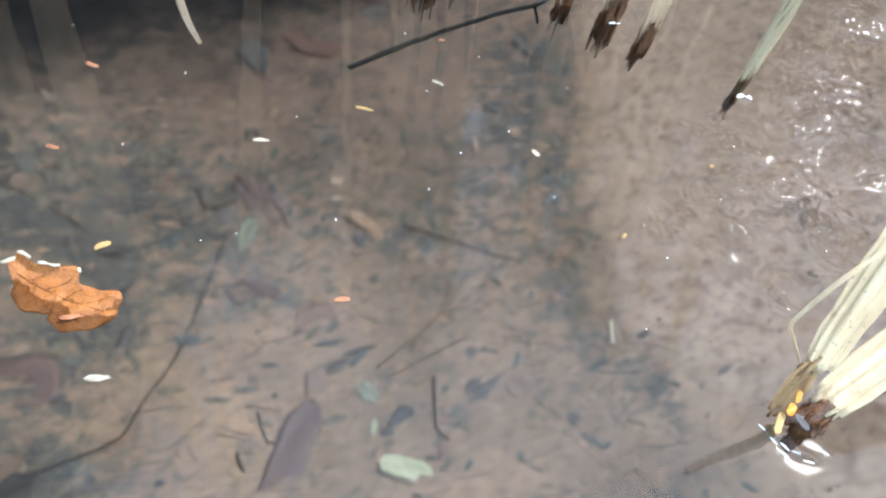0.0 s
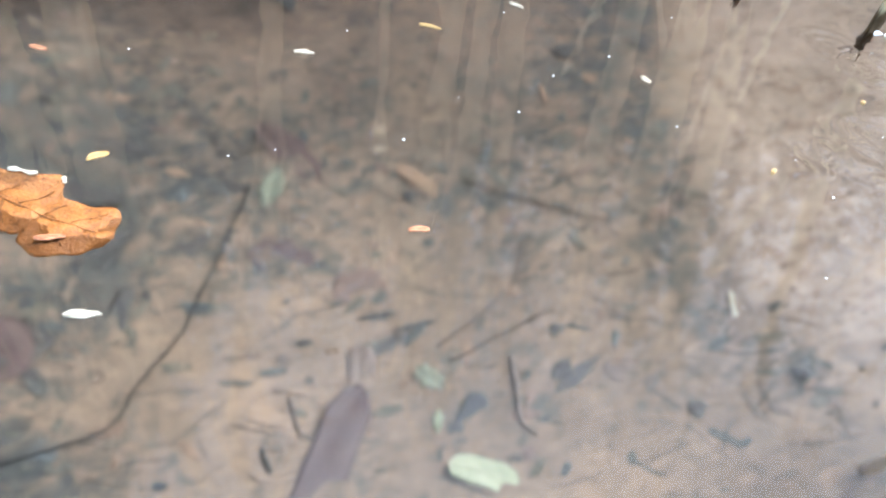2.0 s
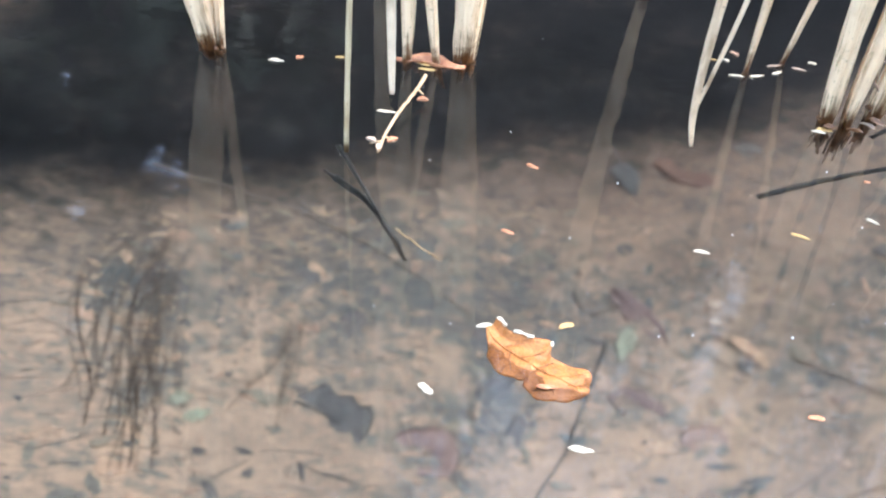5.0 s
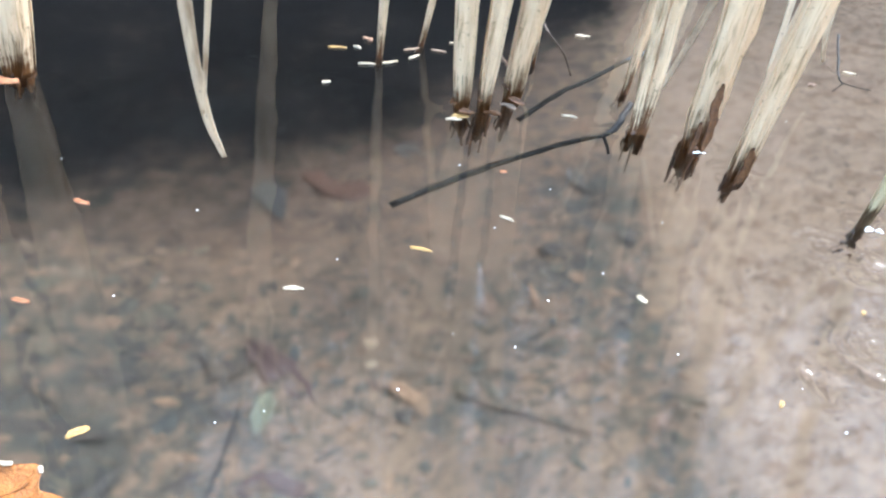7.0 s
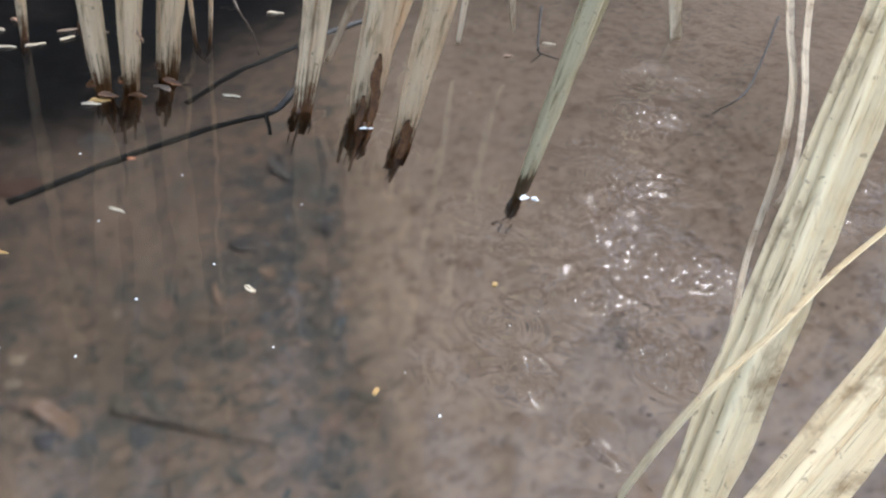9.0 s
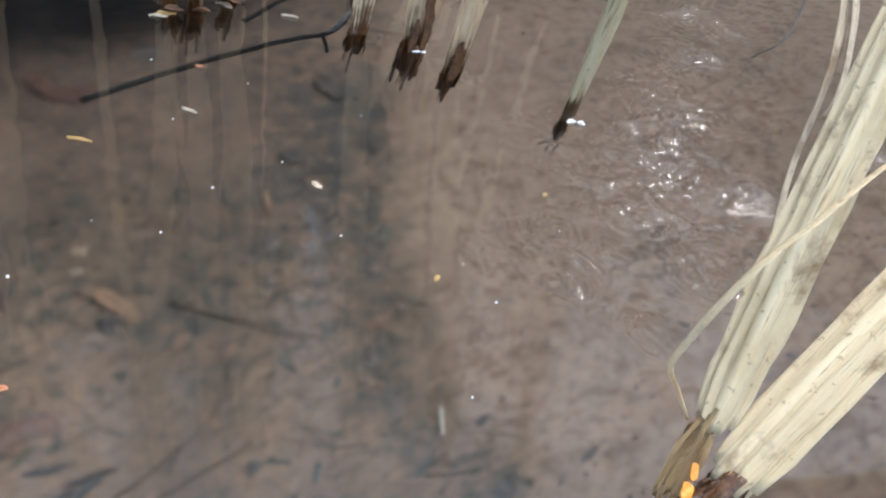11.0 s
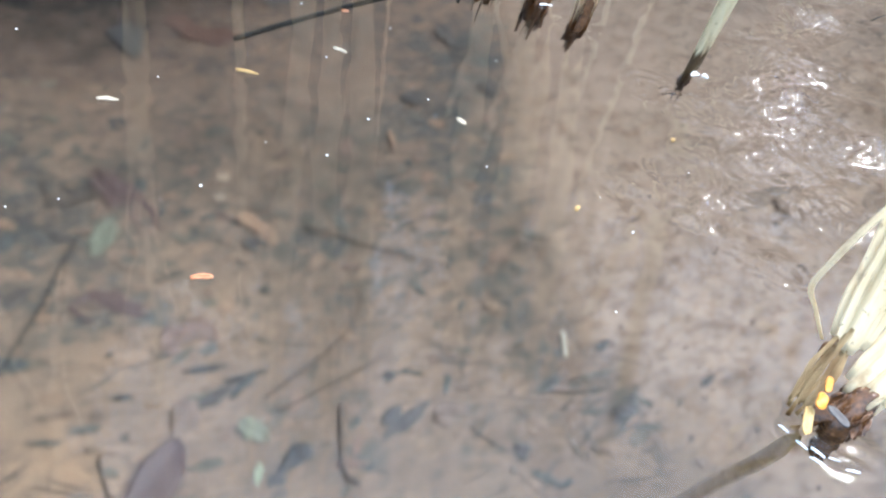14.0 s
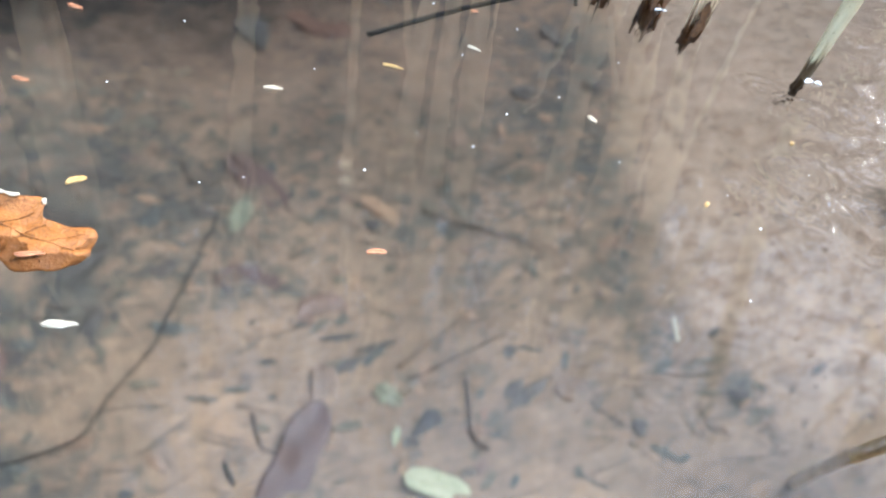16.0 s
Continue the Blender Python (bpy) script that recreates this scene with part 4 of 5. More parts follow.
def oak_leaf():
    """The orange-brown lobed leaf that floats with part of its edge curled out of the water."""
    root = thing("floating_leaf", "orange-brown lobed dead leaf floating with a curled pale edge", "leaf", m=pose(-0.223, 0.347, 0.001, 0, 0, -24))
    rows, cols = 40, 22
    verts, uvs = [], []
    for i in range(rows + 1):
        s = i / rows
        base = math.sin(math.pi * min(1, 0.04 + 0.94 * s)) ** 0.5
        for k in range(cols + 1):
            v = k / cols * 2 - 1
            lobe = 1 + 0.25 * math.sin(s * 15 + (1.2 if v > 0 else 3.4)) * abs(v) + 0.05 * math.sin(s * 47 + v)
            x = (s - 0.5) * 0.084 + 0.004 * abs(v) * math.cos(s * 15)
            y = v * base * lobe * 0.0185 * (0.72 + 0.45 * s) - 0.004 * math.sin(3.2 * s)
            up = max(0.0, v - 0.62) ** 1.2 * 0.022 * smoothstep(0.75, 0.45, s) + max(0.0, 0.12 - s) * 0.05
            z = up - 0.006 * max(0.0, -v - 0.2) - 0.006 * max(0.0, s - 0.75) + 0.0013 * noise.noise(Vector((x * 150, y * 150, 2))) + 0.0014 * noise.noise(Vector((x * 55, y * 55, 7)))
            verts.append(Vector((x, y, z)))
            uvs.append((k / cols, s))
    n, c = len(verts), cols + 1
    verts += [p - Vector((0, 0, 0.0008)) for p in verts]
    uvs += uvs[:n]
    faces = []
    for i in range(rows):
        for k in range(cols):
            a = i * c + k
            faces.append((a, a + c, a + 1 + c, a + 1))
            faces.append((n + a, n + a + 1, n + a + 1 + c, n + a + c))
        a = i * c
        faces += [(a, n + a, n + a + c, a + c), (a + cols, a + cols + c, n + a + cols + c, n + a + cols)]
    part("leaf_blade", raw_mesh("leaf_blade", verts, faces, OAK, uvs), root)
    rib = [Vector(verts[i * c + cols // 2]) + Vector((0, 0, 0.0003)) for i in range(0, rows - 3, 3)]
    part("midrib", raw_mesh("midrib", *tube_args(tube(rib, [0.0008 - 0.00004 * i for i in range(len(rib))], 6), OAK)), root)
    for i, d in ((8, 1), (15, 1), (22, 1), (29, 1), (11, -1), (19, -1), (27, -1)):
        vein = [Vector(verts[min(rows, i + j) * c + cols // 2 + d * j * 2]) + Vector((0, 0, 0.0002)) for j in range(5)]
        part("side_vein", raw_mesh("side_vein", *tube_args(tube(vein, [0.0004] * len(vein), 4), OAK)), root)
    for i0, i1 in ((0, 7), (10, 15), (19, 23)):
        rim = [Vector(verts[i * c + cols]) + Vector((0, 0.0003, 0.0004)) for i in range(i0, i1)]
        part("curled_rim", raw_mesh("curled_rim", *tube_args(tube(rim, [0.0005 + 0.0009 * abs(math.sin(i * 1.3 + i0)) for i in range(len(rim))], 6, 0.8, 0.3, 2), CREAM)), root, "pale dry curled rim")


oak_leaf()

FLOAT = "small leaflets afloat"
for label, mat, x, y, a, ln, wd in [
    ("tan-orange slim leaflet afloat", YELLOW, -0.034, 0.566, -12, 0.0155, 0.0030),
    ("cream slim leaflet afloat", CREAM, 0.030, 0.612, -30, 0.0115, 0.0030),
    ("cream slim leaflet afloat", CREAM, -0.115, 0.515, 5, 0.0130, 0.0034),
    ("orange slim leaflet afloat", SALMON, -0.041, 0.352, 10, 0.0110, 0.0034),
    ("cream oblong leaflet afloat", CREAM, -0.184, 0.280, 8, 0.0160, 0.0046),
    ("pinkish leaflet afloat near a dead leaf", SALMON, -0.212, 0.326, 12, 0.0140, 0.0036),
    ("yellow curved leaflet afloat near a dead leaf", YELLOW, -0.208, 0.390, 40, 0.0120, 0.0042),
    ("white leaflet afloat near a dead leaf", CREAM, -0.262, 0.372, 20, 0.0150, 0.0042),
    ("cream leaflet afloat near a dead leaf", CREAM, -0.287, 0.300, -28, 0.0120, 0.0046),
    ("rust leaflet afloat over dark water", SALMON, -0.268, 0.60, -20, 0.0125, 0.0040),
    ("rust leaflet afloat over dark water", SALMON, -0.270, 0.49, -10, 0.0110, 0.0034),
    ("yellow leaflet afloat at a reed foot", YELLOW, 0.006, 0.778, 8, 0.0165, 0.0055),
    ("cream leaflet afloat at a reed foot", CREAM, 0.000, 0.772, 5, 0.0150, 0.0040),
    ("tan leaflet afloat at a reed foot", TAN, 0.052, 0.807, -35, 0.0170, 0.0065),
    ("cream leaflet afloat between reeds", CREAM, 0.108, 0.795, -8, 0.0150, 0.0036),
    ("cream leaflet afloat in the pool", CREAM, -0.574, 0.726, 15, 0.0170, 0.0050),
    ("orange leaflet afloat in the pool", SALMON, -0.553, 0.743, 40, 0.0090, 0.0050),
    ("yellow leaflet afloat in the pool", YELLOW, -0.5115, 0.760, 20, 0.0120, 0.0035),
    ("cream leaflet afloat in the pool", CREAM, -0.425, 0.655, 8, 0.0190, 0.0040),
    ("yellow petal afloat in the pool", YELLOW, -0.111, 0.920, 7, 0.0192, 0.0032),
    ("white petal afloat in the pool", CREAM, -0.091, 0.924, -23, 0.0089, 0.0040),
    ("orange petal afloat in the pool", ORANGE, -0.081, 0.948, -46, 0.0137, 0.0064),
    ("white petal afloat in the pool", CREAM, -0.080, 0.883, 7, 0.0173, 0.0036),
    ("white petal afloat in the pool", CREAM, -0.057, 0.891, 31, 0.0184, 0.0040),
    ("tan petal afloat in the pool", TAN, -0.035, 0.930, 31, 0.0200, 0.0028),
    ("white petal afloat in the pool", CREAM, -0.033, 0.910, 47, 0.0167, 0.0040),
    ("tan petal afloat in the pool", TAN, -0.007, 0.931, -10, 0.0161, 0.0032),
    ("white petal afloat in the pool", CREAM, 0.010, 0.956, -4, 0.0101, 0.0032),
    ("white petal afloat in the pool", CREAM, -0.116, 0.832, 30, 0.0094, 0.0040),
    ("cream leaflet afloat at the back", CREAM, 0.16, 1.01, 6, 0.0180, 0.0050),
    ("cream leaflet afloat at the back", CREAM, -0.60, 0.93, -20, 0.0150, 0.0046),
    ("tan leaflet afloat at the back", TAN, -0.46, 0.96, 25, 0.0130, 0.0040),
    ("tan leaflet afloat over the sand shelf", ORANGE, 0.393, 0.916, 20, 0.0110, 0.0060),
    ("white leaflet afloat over the sand shelf", CREAM, 0.455, 0.96, -4, 0.0160, 0.0040),
    ("white fluffy seed afloat", CREAM, 0.110, 0.522, -50, 0.0085, 0.0034),
    ("tiny yellow leaflet afloat", YELLOW, 0.17, 0.43, 60, 0.0062, 0.0026),
    ("tiny yellow leaflet afloat over sand", YELLOW, 0.262, 0.52, 60, 0.0050, 0.0030),
    ("tiny orange leaflet afloat by a sunken stick", SALMON, 0.035, 0.682, 0, 0.0060, 0.0026),
]:
    leaf("leaflet", label, mat, x, y, a, ln, wd, True, group=FLOAT, cup=0.3, wave=0.10, lobes=0.09, round_end=wd / ln > 0.3)

leaf("floating_leaf", "rust-brown broad leaf lying at the foot of reeds", RUST, -0.415, 0.784, 4, 0.080, 0.024, True, cup=0.25, wave=0.10, lobes=0.08)
leaf("leaflet", "yellow leaflet caught on a twig", YELLOW, -0.412, 0.762, 10, 0.020, 0.005, True, group=FLOAT, z=0.003)
leaf("leaflet", "yellow leaflet caught on a twig", YELLOW, -0.420, 0.774, -12, 0.016, 0.005, True, group=FLOAT, z=0.003)
leaf("leaflet", "yellow leaflet stuck to the rotten reed foot", YELLOW, 0.2375, 0.2605, 62, 0.0160, 0.0050, True, rib=False, group=FLOAT, z=0.011, tilt=(15, -15), round_end=True)
leaf("leaflet", "amber leaflet stuck to the torn reed base", AMBER, 0.2445, 0.2665, 60, 0.0085, 0.0052, True, rib=False, group=FLOAT, z=0.0175, tilt=(15, -25), round_end=True)
leaf("leaflet", "amber leaflet stuck to the torn reed base", AMBER, 0.2510, 0.2745, 62, 0.0085, 0.0036, True, rib=False, group=FLOAT, z=0.0200, tilt=(15, -25), round_end=True)
leaf("leaflet", "grey wet leaflet stuck to the rotten reed foot", SLATE, 0.2485, 0.2575, -58, 0.0125, 0.0042, True, rib=False, group=FLOAT, z=0.0175, tilt=(10, 10), round_end=True)
leaf("leaflet", "orange leaflet caught on a bleached reed", ORANGE, 0.0385, 0.780, 100, 0.011, 0.009, True, group=FLOAT, z=0.055, tilt=(60, 0), round_end=True)

for x, y, z, a, tip in [(0.012, 0.782, 0.004, 20, 30), (0.034, 0.779, 0.006, 150, 40), (0.022, 0.786, 0.016, 80, 65), (0.060, 0.808, 0.006, -20, 35), (0.048, 0.812, 0.018, 100, 70), (0.000, 0.790, 0.010, 60, 55)]:
    leaf("leaf_flake", "small brown rotten flake stuck at a reed base", RUSTY, x, y, a, 0.017, 0.006, True, z=z, tilt=(tip, 10), lobes=0.15, cup=0.4, rib=False, group="flakes at the reed bases", category="leaf flake")

SUNK = "sunken leaves on the bed"
for label, mat, x, y, a, ln, wd, opt in [
    ("long purple-brown strap leaf lying on the silt", PURPLE, -0.080, 0.326, -106, 0.125, 0.029, dict(round_end=True, cup=0.05, rib=False, z=ground_z(-0.080, 0.326) + 0.0035)),
    ("grey-brown oval leaf on the silt", UMBER, -0.062, 0.407, -83, 0.043, 0.019, dict(round_end=True)),
    ("pale yellow-green oblong leaf on the bed", PALE, 0.016, 0.322, -16, 0.046, 0.018, dict(round_end=True, cup=0.15)),
    ("small black pointed leaf on the silt", SLATE, -0.045, 0.433, 38, 0.030, 0.009, {}),
    ("black blunt leaf on the silt", SOOT, 0.011, 0.372, -114, 0.038, 0.017, dict(round_end=True)),
    ("black curled leaf scrap", SLATE, 0.001, 0.360, -27, 0.014, 0.012, {}),
    ("slate-grey narrow leaf on the bed", SLATE, 0.086, 0.404, 44, 0.050, 0.011, {}),
    ("brown oval leaf on the bed", UMBER, 0.117, 0.406, -6, 0.026, 0.022, dict(round_end=True)),
    ("black leaf scrap at the sand edge", SLATE, 0.234, 0.391, -19, 0.020, 0.009, dict(lobes=0.25)),
    ("black leaf scrap at the sand edge", SLATE, 0.161, 0.369, -33, 0.019, 0.013, {}),
    ("pale yellow slim leaflet on the bed", CREAM, 0.206, 0.464, -96, 0.027, 0.0026, dict(round_end=True, rib=False)),
    ("faded green leaf on the bed", GREEN, -0.149, 0.595, -98, 0.048, 0.020, dict(lobes=0.12)),
    ("orange oblong leaf on the bed", ORANGE, -0.031, 0.621, -38, 0.034, 0.014, dict(round_end=True)),
    # dark piece that stands in for the orange leaf's shadow
    ("dark leaf-shaped shadow under an orange leaf", SLATE, -0.026, 0.594, -24, 0.030, 0.017, {}),
    ("black leaf by a thin twig", SLATE, -0.175, 0.592, -17, 0.032, 0.011, {}),
    ("small black leaf on the bed", SLATE, -0.213, 0.611, 11, 0.017, 0.012, dict(round_end=True)),
    ("black pointed leaf on the bed", SLATE, -0.202, 0.516, 48, 0.042, 0.015, {}),
    ("long ragged black leaf on the silt", SOOT, -0.264, 0.490, 62, 0.095, 0.024, dict(lobes=0.2, lobe_count=5)),
    ("black narrow leaf on the silt", SLATE, -0.235, 0.443, 86, 0.050, 0.014, dict(round_end=True)),
    ("black round leaf scrap", SLATE, -0.223, 0.463, 35, 0.011, 0.009, dict(round_end=True)),
    ("black lobed leaf on the silt", SLATE, -0.285, 0.405, 22, 0.040, 0.034, dict(lobes=0.18)),
    ("black lobed leaf scrap on the silt", SLATE, -0.272, 0.377, -30, 0.030, 0.018, dict(lobes=0.2)),
    ("purple-brown blurred leaf under silt", PURPLE, -0.130, 0.519, 0, 0.056, 0.034, dict(lobes=0.12)),
    ("brick-red broad leaf under silt", BRICK, -0.068, 0.489, 26, 0.042, 0.034, dict(lobes=0.08, round_end=True)),
    ("large dark purple leaf among litter", PURPLE, -0.138, 0.643, -46, 0.096, 0.032, dict(lobes=0.14)),
    ("green leaf scrap on the bed", GREEN, -0.016, 0.401, -40, 0.026, 0.017, dict(lobes=0.2)),
    ("pale cream leaf scrap on the bed", PALE, -0.011, 0.365, -95, 0.017, 0.006, dict(lobes=0.25)),
    ("black leaf scrap among litter", SLATE, -0.187, 0.645, 12, 0.020, 0.021, {}),
    ("broad black heart-shaped leaf on the silt", SOOT, -0.391, 0.399, -10, 0.074, 0.056, dict(lobes=0.10, lobe_count=3, round_end=True, cup=0.02)),
    ("black leaf scrap beside a broad leaf", SLATE, -0.428, 0.418, 60, 0.020, 0.012, {}),
    ("dark spotted oval leaf on the silt", SOOT, -0.410, 0.245, 82, 0.041, 0.015, {}),
    ("brown leaf with a long stalk on the silt", UMBER, -0.290, 0.302, 248, 0.042, 0.028, dict(stalk=0.03)),
    ("black leaf heap on the silt", SOOT, -0.335, 0.262, 25, 0.080, 0.032, dict(lobes=0.2)),
    ("black leaf heap on the silt", SOOT, -0.285, 0.285, 45, 0.060, 0.030, dict(lobes=0.2)),
    ("black leaf heap on the silt", SOOT, -0.375, 0.242, -5, 0.050, 0.024, dict(lobes=0.2)),
    ("pale yellow leaf scrap on the silt", PALE, -0.366, 0.266, -13, 0.010, 0.006, dict(round_end=True)),
    ("pale yellow slim leaflet on the silt", PALE, -0.381, 0.262, -1, 0.013, 0.0036, {}),
    ("dull purple-grey broad leaf on the silt", PURPLE, -0.305, 0.393, 20, 0.060, 0.048, dict(round_end=True)),
    ("black leaf end beside a dull leaf", SLATE, -0.288, 0.409, 30, 0.026, 0.026, dict(round_end=True)),
    ("small black leaf on the silt", SLATE, -0.442, 0.333, 9, 0.018, 0.007, {}),
    ("small black leaf on the silt", SLATE, -0.446, 0.287, -28, 0.020, 0.008, {}),
    ("small black leaf on the silt", SLATE, -0.391, 0.332, -59, 0.019, 0.006, {}),
    ("small black leaf on the silt", SLATE, -0.428, 0.312, 70, 0.012, 0.008, {}),
    ("small black leaf on the silt", SLATE, -0.472, 0.318, 20, 0.016, 0.008, {}),
    ("pale green weed scrap on the bed", GREEN, -0.511, 0.363, 26, 0.020, 0.016, dict(lobes=0.3)),
    ("pale green weed scrap on the bed", GREEN, -0.491, 0.352, 39, 0.024, 0.012, dict(lobes=0.3)),
    ("black leaf on the silt", SLATE, -0.484, 0.564, 27, 0.038, 0.030, {}),
    ("black broad leaf on the silt", SLATE, -0.418, 0.520, 70, 0.048, 0.026, dict(round_end=True)),
    ("long black leaf lying across the bed", SLATE, -0.316, 0.561, -1, 0.120, 0.024, {}),
    ("long black leaf lying across the bed", SLATE, -0.292, 0.623, 6, 0.078, 0.026, {}),
    ("slim black leaf on the silt", SLATE, -0.368, 0.295, 14, 0.033, 0.007, {}),
    ("black lobed leaf at the pool edge", SLATE, -0.612, 0.471, 37, 0.048, 0.036, dict(lobes=0.15)),
    ("dark leaf in the sand run", UMBER, 0.423, 0.586, -75, 0.034, 0.018, dict(lobes=0.2)),
    ("small black leaf on the sand", SLATE, 0.295, 0.410, 35, 0.019, 0.006, {}),
    ("black leaf scrap among litter", SLATE, 0.076, 0.409, 54, 0.022, 0.012, {}),
    ("black oval leaf on the bed", SLATE, -0.344, 0.601, 19, 0.018, 0.022, dict(round_end=True)),
    ("slate leaf in deep water", SLATE, 0.125, 0.800, -10, 0.040, 0.022, {}),
    ("slate leaf in deep water", SLATE, 0.202, 0.812, -14, 0.032, 0.020, {}),
    ("slate leaf in deep water", SLATE, 0.167, 0.912, -68, 0.052, 0.032, {}),
    ("slate leaf in deep water", SLATE, -0.017, 0.976, -3, 0.057, 0.034, {}),
    ("small black leaf on the silt", SLATE, -0.105, 0.432, 10, 0.013, 0.006, {}),
    ("small brown round leaf on the silt", UMBER, -0.118, 0.414, 80, 0.012, 0.009, dict(round_end=True)),
    ("small brown leaf on the silt", UMBER, -0.140, 0.415, 20, 0.016, 0.006, {}),
    ("black slim leaf among litter", SLATE, -0.025, 0.452, 22, 0.035, 0.007, {}),
    ("black slim leaf among litter", SLATE, -0.050, 0.461, 10, 0.040, 0.007, {}),
    ("large black pointed leaf on the pool bed", SOOT, -0.182, 0.900, -67, 0.115, 0.046, dict(tip=0.6, cup=-0.04, wave=0.02, z=ground_z(-0.182, 0.9))),
    ("broad russet leaf on the pool bed", RUSSET, -0.085, 0.914, 172, 0.120, 0.060, dict(tip=1.2, cup=-0.05, wave=0.01, rib=False, z=ground_z(-0.085, 0.914) + 0.0004)),
    ("small brown leaf on the pool bed", UMBER, -0.113, 0.754, 7, 0.018, 0.018, dict(round_end=True)),
    ("small black leaf on the pool bed", SLATE, -0.163, 0.748, 3, 0.019, 0.020, dict(round_end=True)),
    ("tan leaf scrap among litter", TAN, -0.062, 0.680, 3, 0.013, 0.010, dict(round_end=True)),
    ("tan leaf scrap among litter", TAN, -0.061, 0.655, 30, 0.012, 0.009, dict(round_end=True)),
    ("slim tan leaf on the pool bed", ORANGE, 0.094, 0.739, -82, 0.034, 0.005, dict(rib=False)),
    ("black leaf scrap beside a slim leaf", SLATE, 0.234, 0.458, 36, 0.016, 0.007, {}),
    ("small black leaf among litter", SLATE, 0.077, 0.447, -6, 0.012, 0.012, dict(round_end=True)),
]:
    leaf("sunken_leaf", label, mat, x, y, a, ln, wd, group=SUNK, **opt)


def curled_leaf():
    """A dead leaf rolled into an open red-brown boat."""
    x, y = -0.333, 0.283
    root = thing("curled_leaf", "red-brown dead leaf curled into an open boat on the silt", "leaf", m=pose(x, y, ground_z(x, y) + 0.004, 0, 0, 3))
    path = curve_path([((0.029 + 0.003 * math.sin(3 * a + 1)) * math.cos(a), (0.014 + 0.0025 * math.sin(2 * a + 0.6) + 0.001 * math.sin(5 * a)) * math.sin(a), 0.006 + 0.003 * math.sin(2 * a) + 0.0015 * math.sin(5 * a)) for a in [radians(d) for d in range(0, 361, 30)]], 3)
    part("rolled_rim", raw_mesh("rolled_rim", *tube_args(tube(path, [0.0030 + 0.0014 * math.sin(i * 0.37 + 1) + 0.0006 * math.sin(i * 1.9) for i in range(len(path))], 8, 0.7, 0.2, 3), BRICK)), root)
    v = leaf_blade(0.052, 0.026, 0.05, 3, 0.7, 0.25, 0.05, 77, 16, 6, 0.0008, True)
    part("hollow", raw_mesh("hollow", *tube_args(v, SLATE)), root, "black inner hollow")
    v = leaf_blade(0.046, 0.022, 0.12, 3, 0.9, 0.35, 0.10, 78, 14, 6, 0.0008)
    part("folded_lobe", raw_mesh("folded_lobe", *tube_args(v, BRICK)), root, "crumpled red-brown lobe", pose(0.030, 0.004, 0.004, 14, -8, 36))


curled_leaf()


# ---- sticks and twigs ----
def stick(name, label, points, r0, r1, mat, branches=(), ridges=0.18, group="", wobble=0.0006, category="stick"):
    root = thing(name, label, category, group)
    path = curve_path(points, 6, wobble, len(label))
    n = len(path)
    part("stem", raw_mesh("stem", *tube_args(tube(path, [r0 + (r1 - r0) * i / (n - 1) for i in range(n)], 8, 0.9, ridges, n), mat)), root)
    for b in branches:
        q = curve_path(b, 4, wobble * 0.6, n)
        part("side_twig", raw_mesh("side_twig", *tube_args(tube(q, [r0 * 0.6 + (r1 * 0.5 - r0 * 0.6) * i / (len(q) - 1) for i in range(len(q))], 6, 1, ridges, 2), mat)), root)
    return root


def on_bed(points, lift=0.003):
    return [(x, y, ground_z(x, y) + lift) for x, y in points]


stick("sunken_stick", "straight black stick slanting under the water to a reed foot", [(-0.053, 0.692, -0.084), (0.02, 0.73, -0.055), (0.10, 0.755, -0.014), (0.138, 0.768, -0.003), (0.155, 0.79, 0.004), (0.172, 0.826, 0.004)], 0.0036, 0.0030, BARK, [[(0.134, 0.766, -0.003), (0.136, 0.755, -0.012), (0.137, 0.748, -0.024)]])
stick("sunken_stick", "black stick lying under water behind the reeds", [(0.07, 0.845, -0.07), (0.117, 0.879, -0.03), (0.157, 0.911, -0.015), (0.208, 0.96, 0.0), (0.26, 1.0, 0.004)], 0.0034, 0.003, BARK)
stick("sunken_branch", "forked black branch under water with a pale straw across it", [(-0.454, 0.587, -0.085), (-0.413, 0.560, -0.085), (-0.377, 0.525, -0.095), (-0.362, 0.514, -0.12)], 0.0045, 0.002, BARK, [[(-0.465, 0.625, -0.06), (-0.42, 0.57, -0.07), (-0.377, 0.525, -0.095)], [(-0.454, 0.587, -0.085), (-0.468, 0.592, -0.078)]], 0.25)
stick("straw", "pale thin straw under water against a branch", [(-0.372, 0.518, -0.07), (-0.345, 0.497, -0.065), (-0.321, 0.48, -0.06)], 0.0012, 0.0007, TAN_TWIG, category="straw")
stick("sunken_stick", "long thin brown stick lying on the bed", on_bed([(-0.70, 0.65), (-0.60, 0.662), (-0.524, 0.667), (-0.424, 0.642), (-0.33, 0.60), (-0.27, 0.56)], 0.001), 0.0016, 0.0010, TWIG)
stick("sunken_twig", "thin black twig lying across the silt", on_bed([(-0.168, 0.595), (-0.176, 0.529), (-0.182, 0.483), (-0.189, 0.435), (-0.200, 0.400), (-0.208, 0.365), (-0.216, 0.343), (-0.244, 0.325), (-0.272, 0.307)]), 0.0013, 0.0008, BARK)
stick("sunken_twig", "thin brown twig lying in the litter", on_bed([(0.013, 0.616), (0.073, 0.589), (0.132, 0.563)]), 0.0013, 0.0008, TWIG)
stick("sunken_twig", "short curved black twig on the bed", on_bed([(0.041, 0.420), (0.042, 0.391), (0.043, 0.365), (0.052, 0.352)]), 0.0018, 0.001, TWIG)
